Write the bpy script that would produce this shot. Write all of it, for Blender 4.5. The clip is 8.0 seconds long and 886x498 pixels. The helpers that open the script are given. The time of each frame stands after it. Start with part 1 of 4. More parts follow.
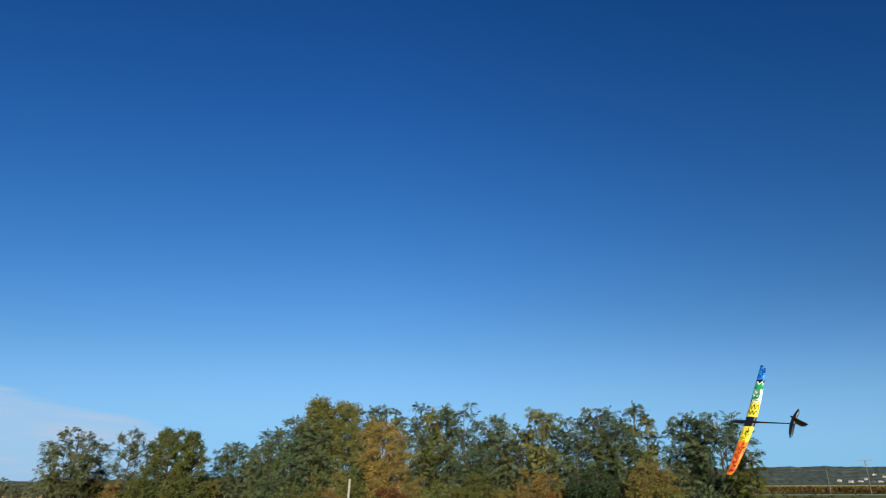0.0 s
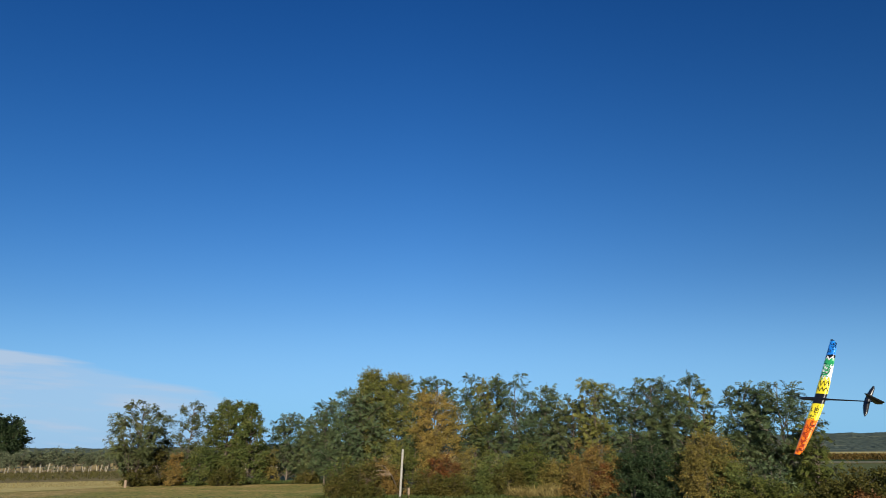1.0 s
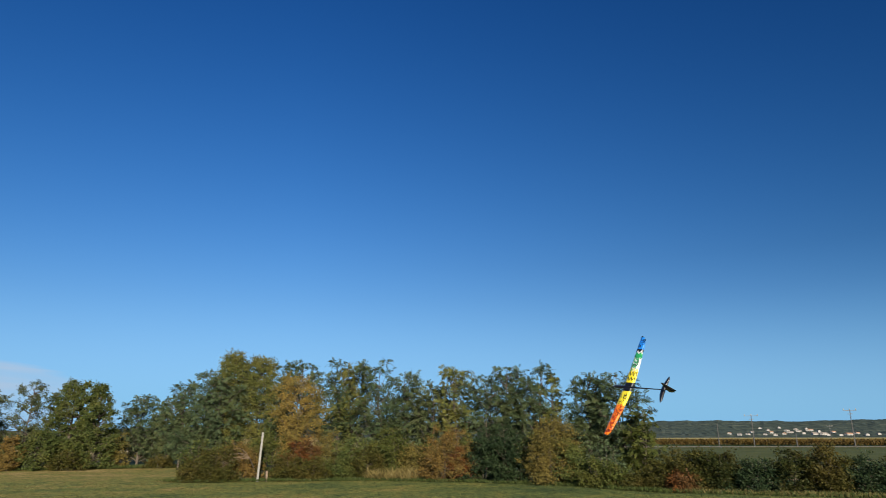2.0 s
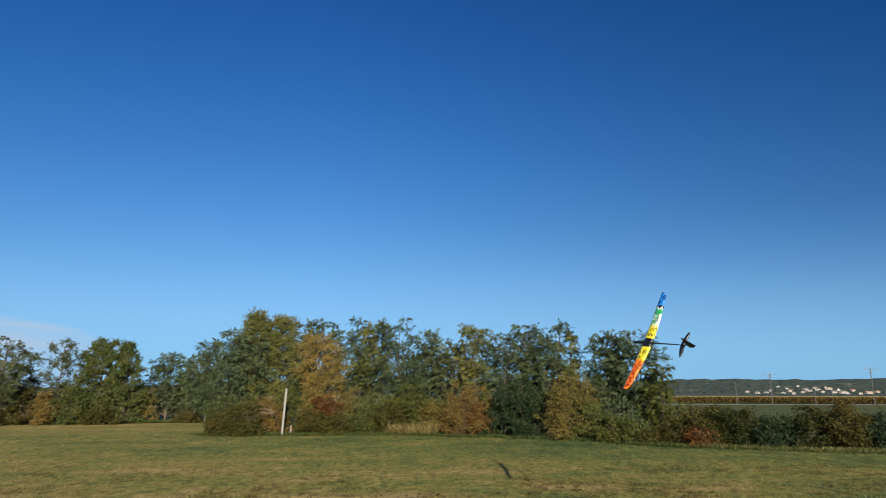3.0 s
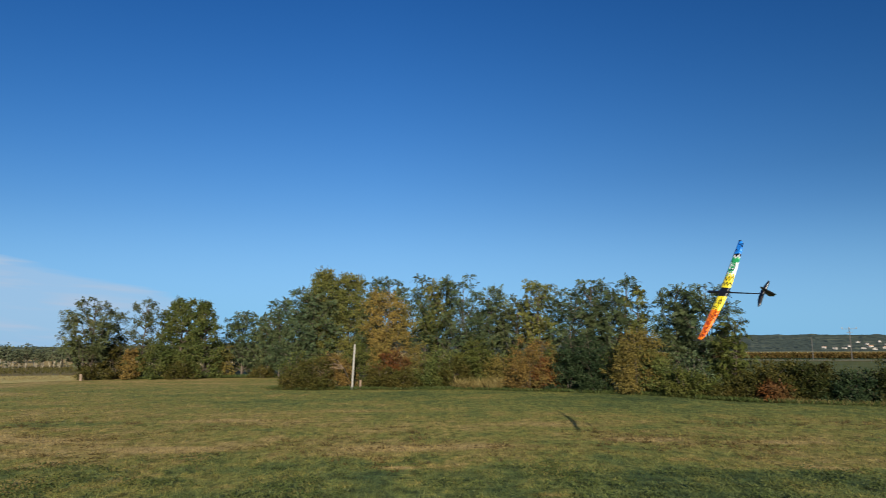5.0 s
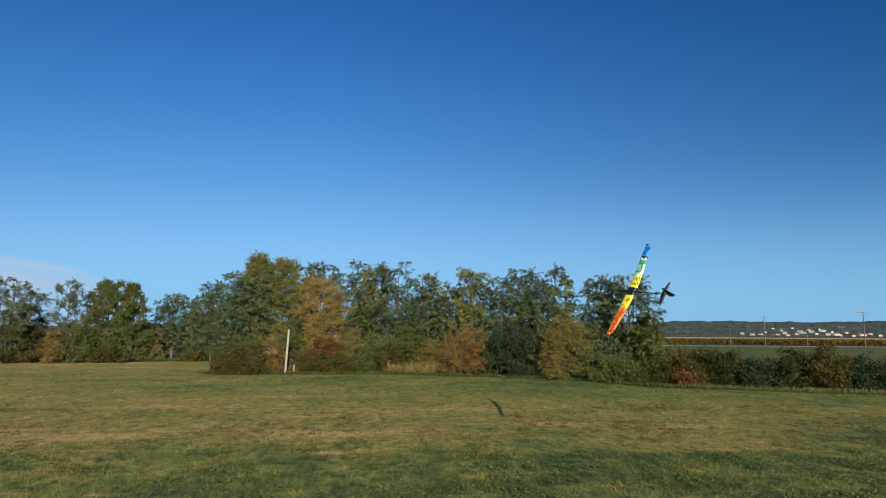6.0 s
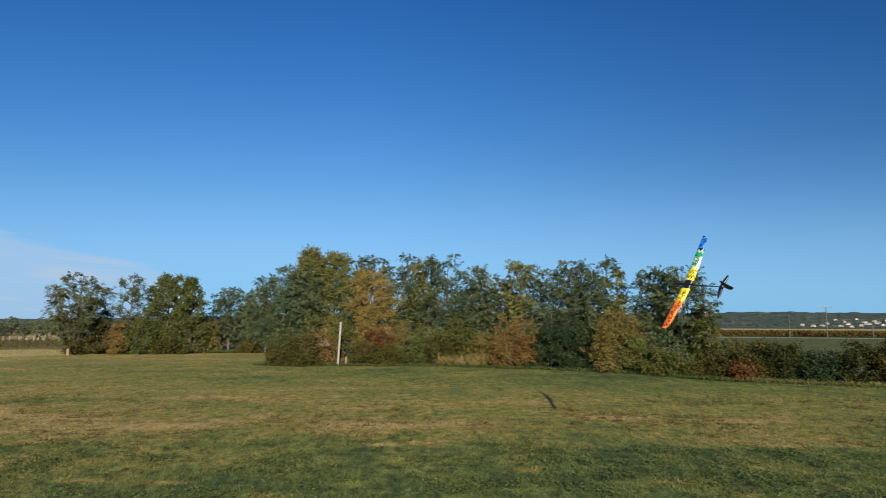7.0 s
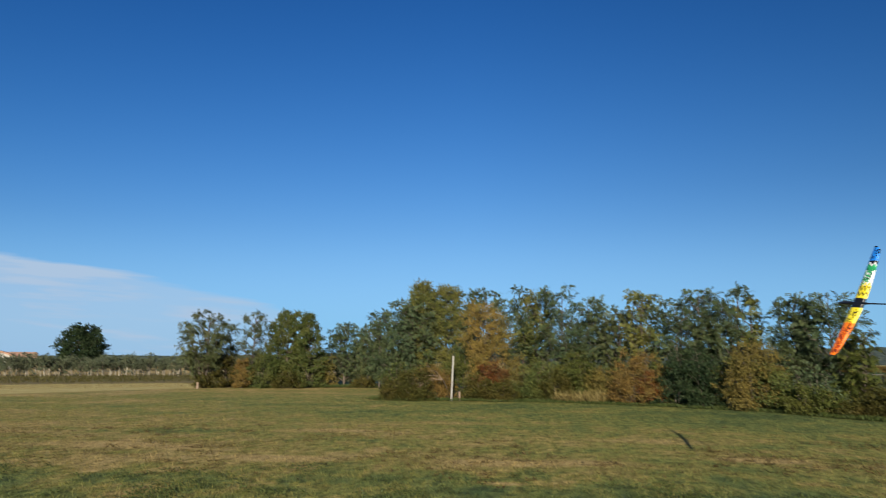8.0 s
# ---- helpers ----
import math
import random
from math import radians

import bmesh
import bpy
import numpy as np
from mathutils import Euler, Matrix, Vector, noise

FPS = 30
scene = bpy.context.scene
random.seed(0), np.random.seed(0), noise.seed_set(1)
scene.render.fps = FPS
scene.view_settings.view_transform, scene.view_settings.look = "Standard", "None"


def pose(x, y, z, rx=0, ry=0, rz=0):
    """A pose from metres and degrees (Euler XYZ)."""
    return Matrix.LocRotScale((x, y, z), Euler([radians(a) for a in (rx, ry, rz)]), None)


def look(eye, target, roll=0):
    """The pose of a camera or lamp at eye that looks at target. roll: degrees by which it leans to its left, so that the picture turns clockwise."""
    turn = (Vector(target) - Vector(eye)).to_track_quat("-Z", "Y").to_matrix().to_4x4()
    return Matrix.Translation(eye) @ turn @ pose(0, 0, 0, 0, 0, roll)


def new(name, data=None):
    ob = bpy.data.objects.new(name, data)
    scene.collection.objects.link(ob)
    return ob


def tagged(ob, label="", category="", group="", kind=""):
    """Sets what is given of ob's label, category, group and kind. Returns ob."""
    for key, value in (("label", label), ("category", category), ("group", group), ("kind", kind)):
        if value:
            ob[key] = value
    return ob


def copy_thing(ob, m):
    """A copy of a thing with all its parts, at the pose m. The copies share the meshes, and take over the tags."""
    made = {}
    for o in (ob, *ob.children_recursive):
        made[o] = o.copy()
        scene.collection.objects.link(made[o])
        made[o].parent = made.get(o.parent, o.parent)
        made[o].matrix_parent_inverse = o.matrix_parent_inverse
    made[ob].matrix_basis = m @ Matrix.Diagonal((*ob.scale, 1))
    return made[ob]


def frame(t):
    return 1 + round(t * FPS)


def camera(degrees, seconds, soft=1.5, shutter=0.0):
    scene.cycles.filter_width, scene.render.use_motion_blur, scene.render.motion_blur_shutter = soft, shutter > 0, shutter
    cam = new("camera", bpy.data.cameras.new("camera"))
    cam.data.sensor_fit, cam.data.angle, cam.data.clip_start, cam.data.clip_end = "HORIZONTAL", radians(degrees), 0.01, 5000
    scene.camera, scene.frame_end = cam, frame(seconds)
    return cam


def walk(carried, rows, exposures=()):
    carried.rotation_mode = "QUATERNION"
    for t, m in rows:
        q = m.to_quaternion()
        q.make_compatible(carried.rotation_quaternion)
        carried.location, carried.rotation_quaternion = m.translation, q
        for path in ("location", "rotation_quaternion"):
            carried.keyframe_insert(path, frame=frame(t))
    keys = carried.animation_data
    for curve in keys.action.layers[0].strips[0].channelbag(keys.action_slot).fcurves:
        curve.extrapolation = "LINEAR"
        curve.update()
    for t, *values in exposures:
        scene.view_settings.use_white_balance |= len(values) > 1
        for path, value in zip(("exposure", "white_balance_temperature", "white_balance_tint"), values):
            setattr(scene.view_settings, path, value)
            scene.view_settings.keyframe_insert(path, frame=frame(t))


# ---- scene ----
# camera
cam = camera(68.1, 8.0, soft=0.72, shutter=0.32)
PATH = [
    (0.00, -0.000, 0.000, 1.700, 0.00, 19.87, 0.22),
    (0.20, -0.014, 0.055, 1.750, 1.27, 18.90, 0.24),
    (0.50, -0.035, 0.138, 1.826, 3.49, 17.93, 0.26),
    (0.70, -0.031, 0.148, 1.834, 4.75, 17.29, 0.26),
    (1.00, -0.025, 0.164, 1.846, 4.28, 17.26, 0.27),
    (1.20, 0.086, 0.061, 1.778, 2.22, 17.15, 0.19),
    (1.30, 0.141, 0.010, 1.744, 0.91, 17.12, 0.14),
    (1.50, 0.252, -0.093, 1.676, -1.58, 17.15, 0.06),
    (1.70, 0.204, -0.317, 1.776, -4.11, 16.71, 0.08),
    (2.00, 0.209, -0.356, 1.778, -6.87, 16.03, 0.10),
    (2.25, 0.232, -0.360, 1.750, -7.77, 15.41, 0.11),
    (2.50, 0.252, -0.352, 1.719, -7.63, 14.65, 0.09),
    (2.80, 0.252, -0.350, 1.704, -6.41, 13.46, 0.03),
    (3.00, 0.175, -0.378, 1.732, -5.28, 12.54, -0.04),
    (3.20, 0.176, -0.330, 1.714, -3.72, 11.73, -0.01),
    (3.50, 0.177, -0.257, 1.688, -1.28, 10.79, 0.03),
    (4.00, 0.120, -0.149, 1.638, 2.76, 9.74, 0.03),
    (4.50, 0.102, -0.123, 1.638, 4.04, 9.28, 0.12),
    (4.70, 0.109, -0.193, 1.648, 2.95, 9.12, 0.12),
    (5.00, 0.120, -0.298, 1.664, 0.21, 8.90, 0.13),
    (5.20, 0.139, -0.414, 1.675, -1.62, 8.70, 0.10),
    (5.50, 0.159, -0.519, 1.702, -3.84, 8.30, -0.03),
    (5.75, 0.188, -0.668, 1.746, -4.93, 7.88, -0.18),
    (6.00, 0.213, -0.816, 1.789, -5.31, 7.47, -0.32),
    (6.30, 0.221, -0.914, 1.817, -4.85, 7.09, -0.36),
    (6.50, 0.178, -0.999, 1.833, -4.21, 6.92, -0.33),
    (7.00, 0.157, -0.855, 1.821, -1.09, 6.73, -0.26),
    (7.20, 0.130, -0.749, 1.795, 0.61, 6.74, -0.28),
    (7.50, 0.089, -0.591, 1.757, 3.28, 7.45, -0.32),
    (7.70, 0.055, -0.440, 1.735, 5.43, 8.10, -0.30),
    (8.00, 0.005, -0.213, 1.701, 8.49, 9.82, -0.27),
]
walk(cam, [(t, pose(x, y, z, 90 + pitch, roll, yaw)) for t, x, y, z, yaw, pitch, roll in PATH], exposures=((0.0, 0.58), (1.0, 0.57), (1.5, 0.5), (2.8, 0.56), (5.0, 0.5), (6.5, 0.56), (8.0, 0.53)))

# ---- light ----
SUN_EL, SUN_AZ = radians(17.0), radians(176.0)   # low sun behind the camera
world = bpy.data.worlds.new("sky")
scene.world = world
world.use_nodes = True
wn, wl = world.node_tree.nodes, world.node_tree.links
wn.clear()


def wmath(op, a, b=None, clamp=False):
    n = wn.new("ShaderNodeMath")
    n.operation, n.use_clamp = op, clamp
    for k, v in enumerate((a, b)):
        if v is None:
            continue
        if isinstance(v, (int, float)):
            n.inputs[k].default_value = v
        else:
            wl.new(v, n.inputs[k])
    return n.outputs[0]


sky = wn.new("ShaderNodeTexSky")
sky.sky_type, sky.sun_disc = "NISHITA", False
sky.sun_elevation, sky.sun_rotation = SUN_EL, SUN_AZ
sky.altitude, sky.air_density, sky.dust_density, sky.ozone_density = 100, 1.0, 0.4, 2.5
bg = wn.new("ShaderNodeBackground")
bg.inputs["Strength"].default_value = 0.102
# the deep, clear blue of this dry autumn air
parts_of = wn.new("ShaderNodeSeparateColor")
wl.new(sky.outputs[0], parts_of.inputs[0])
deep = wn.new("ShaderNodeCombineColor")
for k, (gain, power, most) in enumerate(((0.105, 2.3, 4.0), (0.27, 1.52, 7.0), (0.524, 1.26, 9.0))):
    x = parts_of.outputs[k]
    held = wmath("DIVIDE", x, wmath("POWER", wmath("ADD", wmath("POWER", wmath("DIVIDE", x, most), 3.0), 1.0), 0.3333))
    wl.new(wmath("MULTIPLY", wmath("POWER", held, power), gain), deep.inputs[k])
# paler air low over the horizon
geo_el = wn.new("ShaderNodeTexCoord")
el_sep = wn.new("ShaderNodeSeparateXYZ")
wl.new(geo_el.outputs["Generated"], el_sep.inputs[0])
low_air = wmath("POWER", wmath("MULTIPLY", wmath("SUBTRACT", 0.20, wmath("ABSOLUTE", el_sep.outputs[2])), 5.0, True), 1.4)
hazed = wn.new("ShaderNodeMix")
hazed.data_type = "RGBA"
wl.new(wmath("MULTIPLY", low_air, 0.7), hazed.inputs[0])
wl.new(deep.outputs[0], hazed.inputs[6])
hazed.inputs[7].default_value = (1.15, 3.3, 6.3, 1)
# the blue deepens away from the bank of cloud
deeper = wn.new("ShaderNodeVectorMath")
deeper.operation = "SCALE"
wl.new(hazed.outputs[2], deeper.inputs[0])
wl.new(wmath("SUBTRACT", 1.03, wmath("MULTIPLY", wmath("MULTIPLY", wmath("MAXIMUM", wmath("ADD", el_sep.outputs[0], 0.1), 0.0), 0.40), wmath("MULTIPLY", el_sep.outputs[2], 4.0, True))), deeper.inputs["Scale"])
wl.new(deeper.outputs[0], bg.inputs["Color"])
# thin cloud bank low over the horizon
tc = wn.new("ShaderNodeTexCoord")
sep = wn.new("ShaderNodeSeparateXYZ")
wl.new(tc.outputs["Generated"], sep.inputs[0])
ahead = wmath("MAXIMUM", sep.outputs[1], 0.02)
side = wmath("MULTIPLY", wmath("DIVIDE", sep.outputs[0], ahead), -1.0)
rise = wmath("DIVIDE", sep.outputs[2], ahead)
comb = wn.new("ShaderNodeCombineXYZ")
wl.new(wmath("MULTIPLY", side, 3.2), comb.inputs[0])
wl.new(wmath("ADD", wmath("MULTIPLY", rise, 38.0), wmath("MULTIPLY", side, -3.0)), comb.inputs[1])
streak = wn.new("ShaderNodeTexNoise")
streak.inputs["Scale"].default_value, streak.inputs["Detail"].default_value = 1.3, 5.0
streak.inputs["Roughness"].default_value = 0.5
wl.new(comb.outputs[0], streak.inputs["Vector"])
top = wmath("ADD", wmath("MULTIPLY", wmath("POWER", wmath("MAXIMUM", wmath("SUBTRACT", side, 0.30), 0.0), 0.5), 0.215), 0.014)
under = wmath("ADD", wmath("SUBTRACT", top, rise), wmath("MULTIPLY", wmath("SUBTRACT", streak.outputs[0], 0.5), 0.03))
edge = wmath("MULTIPLY", under, 110.0, True)
fade = wmath("MULTIPLY", wmath("SUBTRACT", side, 0.30), 4.5, True)
body = wmath("MULTIPLY", wmath("ADD", wmath("MULTIPLY", wmath("SUBTRACT", streak.outputs[0], 0.5), 3.0), wmath("SUBTRACT", 0.86, wmath("MULTIPLY", under, 4.6))), 1.0, True)
cover = wmath("MULTIPLY", wmath("MULTIPLY", edge, fade), wmath("MULTIPLY", wmath("MAXIMUM", body, 0.52), 0.98))
cloud = wn.new("ShaderNodeBackground")
cloud.inputs["Color"].default_value = (0.48, 0.64, 0.85, 1)
cloud.inputs["Strength"].default_value = 0.6
both = wn.new("ShaderNodeMixShader")
wl.new(cover, both.inputs[0])
wl.new(bg.outputs[0], both.inputs[1])
wl.new(cloud.outputs[0], both.inputs[2])
wout = wn.new("ShaderNodeOutputWorld")
wl.new(both.outputs[0], wout.inputs[0])

sun = new("sun", bpy.data.lights.new("sun", "SUN"))
sun.data.energy, sun.data.angle, sun.data.color = 5.0, radians(0.5), (1.0, 0.91, 0.76)
sun.matrix_world = look((0, 0, 60), (0 - 60 * math.sin(SUN_AZ) / math.tan(SUN_EL), -60 * math.cos(SUN_AZ) / math.tan(SUN_EL), 0))

# ---- materials ----


def material(name, rough=0.8, spec=0.3, metallic=0.0):
    m = bpy.data.materials.new(name)
    m.use_nodes = True
    b = m.node_tree.nodes["Principled BSDF"]
    b.inputs["Roughness"].default_value, b.inputs["Metallic"].default_value = rough, metallic
    b.inputs["Specular IOR Level"].default_value = spec
    return m, m.node_tree.nodes, m.node_tree.links, b


def ramp(nodes, links, source, stops):
    r = nodes.new("ShaderNodeValToRGB")
    while len(r.color_ramp.elements) < len(stops):
        r.color_ramp.elements.new(0.5)
    for e, (p, c) in zip(r.color_ramp.elements, stops):
        e.position, e.color = p, (*c, 1)
    links.new(source, r.inputs[0])
    return r.outputs[0]


def noise_tex(nodes, links, vec, scale, detail=4.0, rough=0.55):
    n = nodes.new("ShaderNodeTexNoise")
    n.inputs["Scale"].default_value, n.inputs["Detail"].default_value, n.inputs["Roughness"].default_value = scale, detail, rough
    if vec is not None:
        links.new(vec, n.inputs["Vector"])
    return n.outputs[0]


def mix(nodes, links, fac, a, b, mode="MIX"):
    m = nodes.new("ShaderNodeMix")
    m.data_type, m.blend_type = "RGBA", mode
    for sock, v in ((m.inputs[0], fac), (m.inputs[6], a), (m.inputs[7], b)):
        if isinstance(v, (int, float)):
            sock.default_value = v
        elif isinstance(v, tuple):
            sock.default_value = (*v, 1)
        else:
            links.new(v, sock)
    return m.outputs[2]


def bump(nodes, links, b, height, strength=0.3, distance=0.02):
    n = nodes.new("ShaderNodeBump")
    n.inputs["Strength"].default_value, n.inputs["Distance"].default_value = strength, distance
    links.new(height, n.inputs["Height"])
    links.new(n.outputs[0], b.inputs["Normal"])


def place(nodes):
    return nodes.new("ShaderNodeNewGeometry").outputs["Position"]


def scaled(nodes, links, vec, s):
    n = nodes.new("ShaderNodeMapping")
    n.inputs["Scale"].default_value = s
    links.new(vec, n.inputs["Vector"])
    return n.outputs[0]


def leaf_material(name, stops, patch, amount=0.5, glow=0.10, gloss=0.12):
    """Leaves: tints that change from sprig to sprig and a little from leaf to leaf, and patches of another tint through the crown."""
    m, n, l, b = material(name, 0.55, gloss)
    geo = n.new("ShaderNodeNewGeometry")
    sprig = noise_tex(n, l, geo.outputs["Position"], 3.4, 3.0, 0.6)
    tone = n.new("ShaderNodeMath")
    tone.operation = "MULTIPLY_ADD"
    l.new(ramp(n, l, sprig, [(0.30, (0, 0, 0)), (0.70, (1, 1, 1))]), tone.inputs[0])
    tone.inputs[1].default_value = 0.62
    small = n.new("ShaderNodeMath")
    small.operation = "MULTIPLY"
    l.new(geo.outputs["Random Per Island"], small.inputs[0])
    small.inputs[1].default_value = 0.38
    l.new(small.outputs[0], tone.inputs[2])
    # darkest tint dimmed further, painting deeper shade into the foliage
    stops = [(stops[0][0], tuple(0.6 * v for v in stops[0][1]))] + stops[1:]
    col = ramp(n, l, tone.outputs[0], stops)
    big = noise_tex(n, l, geo.outputs["Position"], 0.9, 3.0)
    fac = ramp(n, l, big, [(0.45, (0, 0, 0)), (0.68, (amount,) * 3)])
    col = mix(n, l, fac, col, patch)
    l.new(col, b.inputs["Base Color"])
    tr = n.new("ShaderNodeBsdfTranslucent")
    l.new(col, tr.inputs["Color"])
    mx = n.new("ShaderNodeMixShader")
    mx.inputs[0].default_value = glow
    l.new(b.outputs[0], mx.inputs[1])
    l.new(tr.outputs[0], mx.inputs[2])
    l.new(mx.outputs[0], n["Material Output"].inputs["Surface"])
    return m


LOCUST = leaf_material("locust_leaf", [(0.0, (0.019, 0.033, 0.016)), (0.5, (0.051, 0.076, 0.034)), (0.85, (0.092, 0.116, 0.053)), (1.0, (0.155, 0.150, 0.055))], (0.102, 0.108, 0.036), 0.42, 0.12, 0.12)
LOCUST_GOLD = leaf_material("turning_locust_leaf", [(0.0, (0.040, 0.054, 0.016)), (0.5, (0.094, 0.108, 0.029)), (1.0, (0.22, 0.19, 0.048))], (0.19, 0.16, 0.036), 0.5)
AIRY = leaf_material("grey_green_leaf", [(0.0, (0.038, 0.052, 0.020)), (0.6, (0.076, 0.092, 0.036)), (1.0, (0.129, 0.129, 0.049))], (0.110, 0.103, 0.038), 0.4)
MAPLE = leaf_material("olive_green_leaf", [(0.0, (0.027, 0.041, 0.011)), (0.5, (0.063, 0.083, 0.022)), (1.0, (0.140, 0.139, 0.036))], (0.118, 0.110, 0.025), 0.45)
YOUNG = leaf_material("young_tree_leaf", [(0.0, (0.052, 0.068, 0.040)), (0.6, (0.094, 0.112, 0.062)), (1.0, (0.15, 0.155, 0.085))], (0.125, 0.125, 0.065), 0.4)
GOLD = leaf_material("golden_leaf", [(0.0, (0.095, 0.074, 0.022)), (0.5, (0.225, 0.156, 0.040)), (1.0, (0.33, 0.22, 0.055))], (0.125, 0.116, 0.032), 0.65)
RUST = leaf_material("rusty_leaf", [(0.0, (0.075, 0.055, 0.018)), (0.5, (0.165, 0.104, 0.029)), (0.85, (0.23, 0.142, 0.037)), (1.0, (0.13, 0.11, 0.030))], (0.115, 0.094, 0.027), 0.65)
OCHRE = leaf_material("ochre_leaf", [(0.0, (0.064, 0.056, 0.016)), (0.5, (0.145, 0.112, 0.029)), (1.0, (0.25, 0.18, 0.045))], (0.085, 0.084, 0.021), 0.6)
RED = leaf_material("red_leaf", [(0.0, (0.045, 0.026, 0.012)), (0.5, (0.125, 0.042, 0.012)), (1.0, (0.16, 0.080, 0.020))], (0.08, 0.062, 0.025), 0.55)
DEEP = leaf_material("deep_green_leaf", [(0.0, (0.010, 0.024, 0.010)), (0.6, (0.028, 0.048, 0.020)), (1.0, (0.064, 0.084, 0.034))], (0.050, 0.064, 0.020), 0.4, 0.2)
BUSH = leaf_material("brown_green_leaf", [(0.0, (0.028, 0.032, 0.007)), (0.5, (0.058, 0.058, 0.013)), (1.0, (0.105, 0.082, 0.018))], (0.088, 0.062, 0.016), 0.6, 0.2)
LIME = leaf_material("yellow_green_leaf", [(0.0, (0.034, 0.048, 0.011)), (0.6, (0.066, 0.080, 0.018)), (1.0, (0.12, 0.112, 0.024))], (0.10, 0.09, 0.021), 0.5)
CLOVER = leaf_material("clover_leaf", [(0.0, (0.036, 0.052, 0.014)), (0.6, (0.060, 0.080, 0.022)), (1.0, (0.10, 0.115, 0.032))], (0.09, 0.094, 0.027), 0.5)
BRAMBLE = leaf_material("bramble_leaf", [(0.0, (0.018, 0.027, 0.007)), (0.6, (0.038, 0.046, 0.012)), (1.0, (0.080, 0.066, 0.016))], (0.075, 0.052, 0.014), 0.6, 0.2)
STRAW = leaf_material("dry_grass_blade", [(0.0, (0.13, 0.10, 0.036)), (0.6, (0.20, 0.155, 0.056)), (1.0, (0.28, 0.22, 0.088))], (0.16, 0.13, 0.048), 0.5)
WITHERED = leaf_material("withered_weed", [(0.0, (0.040, 0.030, 0.011)), (0.6, (0.085, 0.060, 0.022)), (1.0, (0.17, 0.125, 0.048))], (0.10, 0.07, 0.024), 0.5)
RANK = leaf_material("rank_grass_blade", [(0.0, (0.034, 0.050, 0.013)), (0.6, (0.054, 0.074, 0.019)), (1.0, (0.085, 0.090, 0.027))], (0.07, 0.076, 0.024), 0.4)
CORN = leaf_material("ripe_maize_leaf", [(0.0, (0.048, 0.034, 0.009)), (0.6, (0.090, 0.056, 0.014)), (1.0, (0.13, 0.082, 0.022))], (0.075, 0.058, 0.014), 0.5)

BARK, n, l, b = material("bark", 0.9, 0.15)
p = place(n)
c = noise_tex(n, l, scaled(n, l, p, (9, 9, 2)), 2.0, 6)
l.new(ramp(n, l, c, [(0.3, (0.055, 0.042, 0.032)), (0.7, (0.16, 0.13, 0.10))]), b.inputs["Base Color"])
bump(n, l, b, c, 0.6)


SPOTS = [(-4.6, 11.4, 1.3, 0.5, 0.30), (-0.8, 11.5, 1.6, 0.6, 0.22), (0.9, 11.8, 1.2, 0.5, 0.19), (-0.6, 9.6, 0.45, 0.2, 0.35),
         (3.8, 12.7, 1.2, 0.5, 0.30), (-5.3, 16.2, 2.2, 0.6, 0.16), (-2.4, 18.7, 2.4, 0.8, 0.14), (2.6, 15.2, 2.0, 0.8, 0.16), (6.3, 12.2, 1.5, 0.5, 0.19), (-8.5, 12.6, 2.4, 0.8, 0.16),
         (-5.6, 9.3, 2.2, 0.7, -0.14), (1.9, 8.9, 2.0, 0.6, -0.14), (5.5, 9.0, 2.5, 0.7, -0.11), (-9.5, 15.5, 3.0, 0.9, -0.16),
         (-3.8, 7.15, 0.5, 0.18, 0.30), (-2.9, 7.1, 0.45, 0.16, 0.28), (-1.6, 6.5, 0.5, 0.16, 0.25), (1.4, 7.7, 0.4, 0.2, 0.26), (3.1, 7.1, 0.5, 0.16, 0.24)]


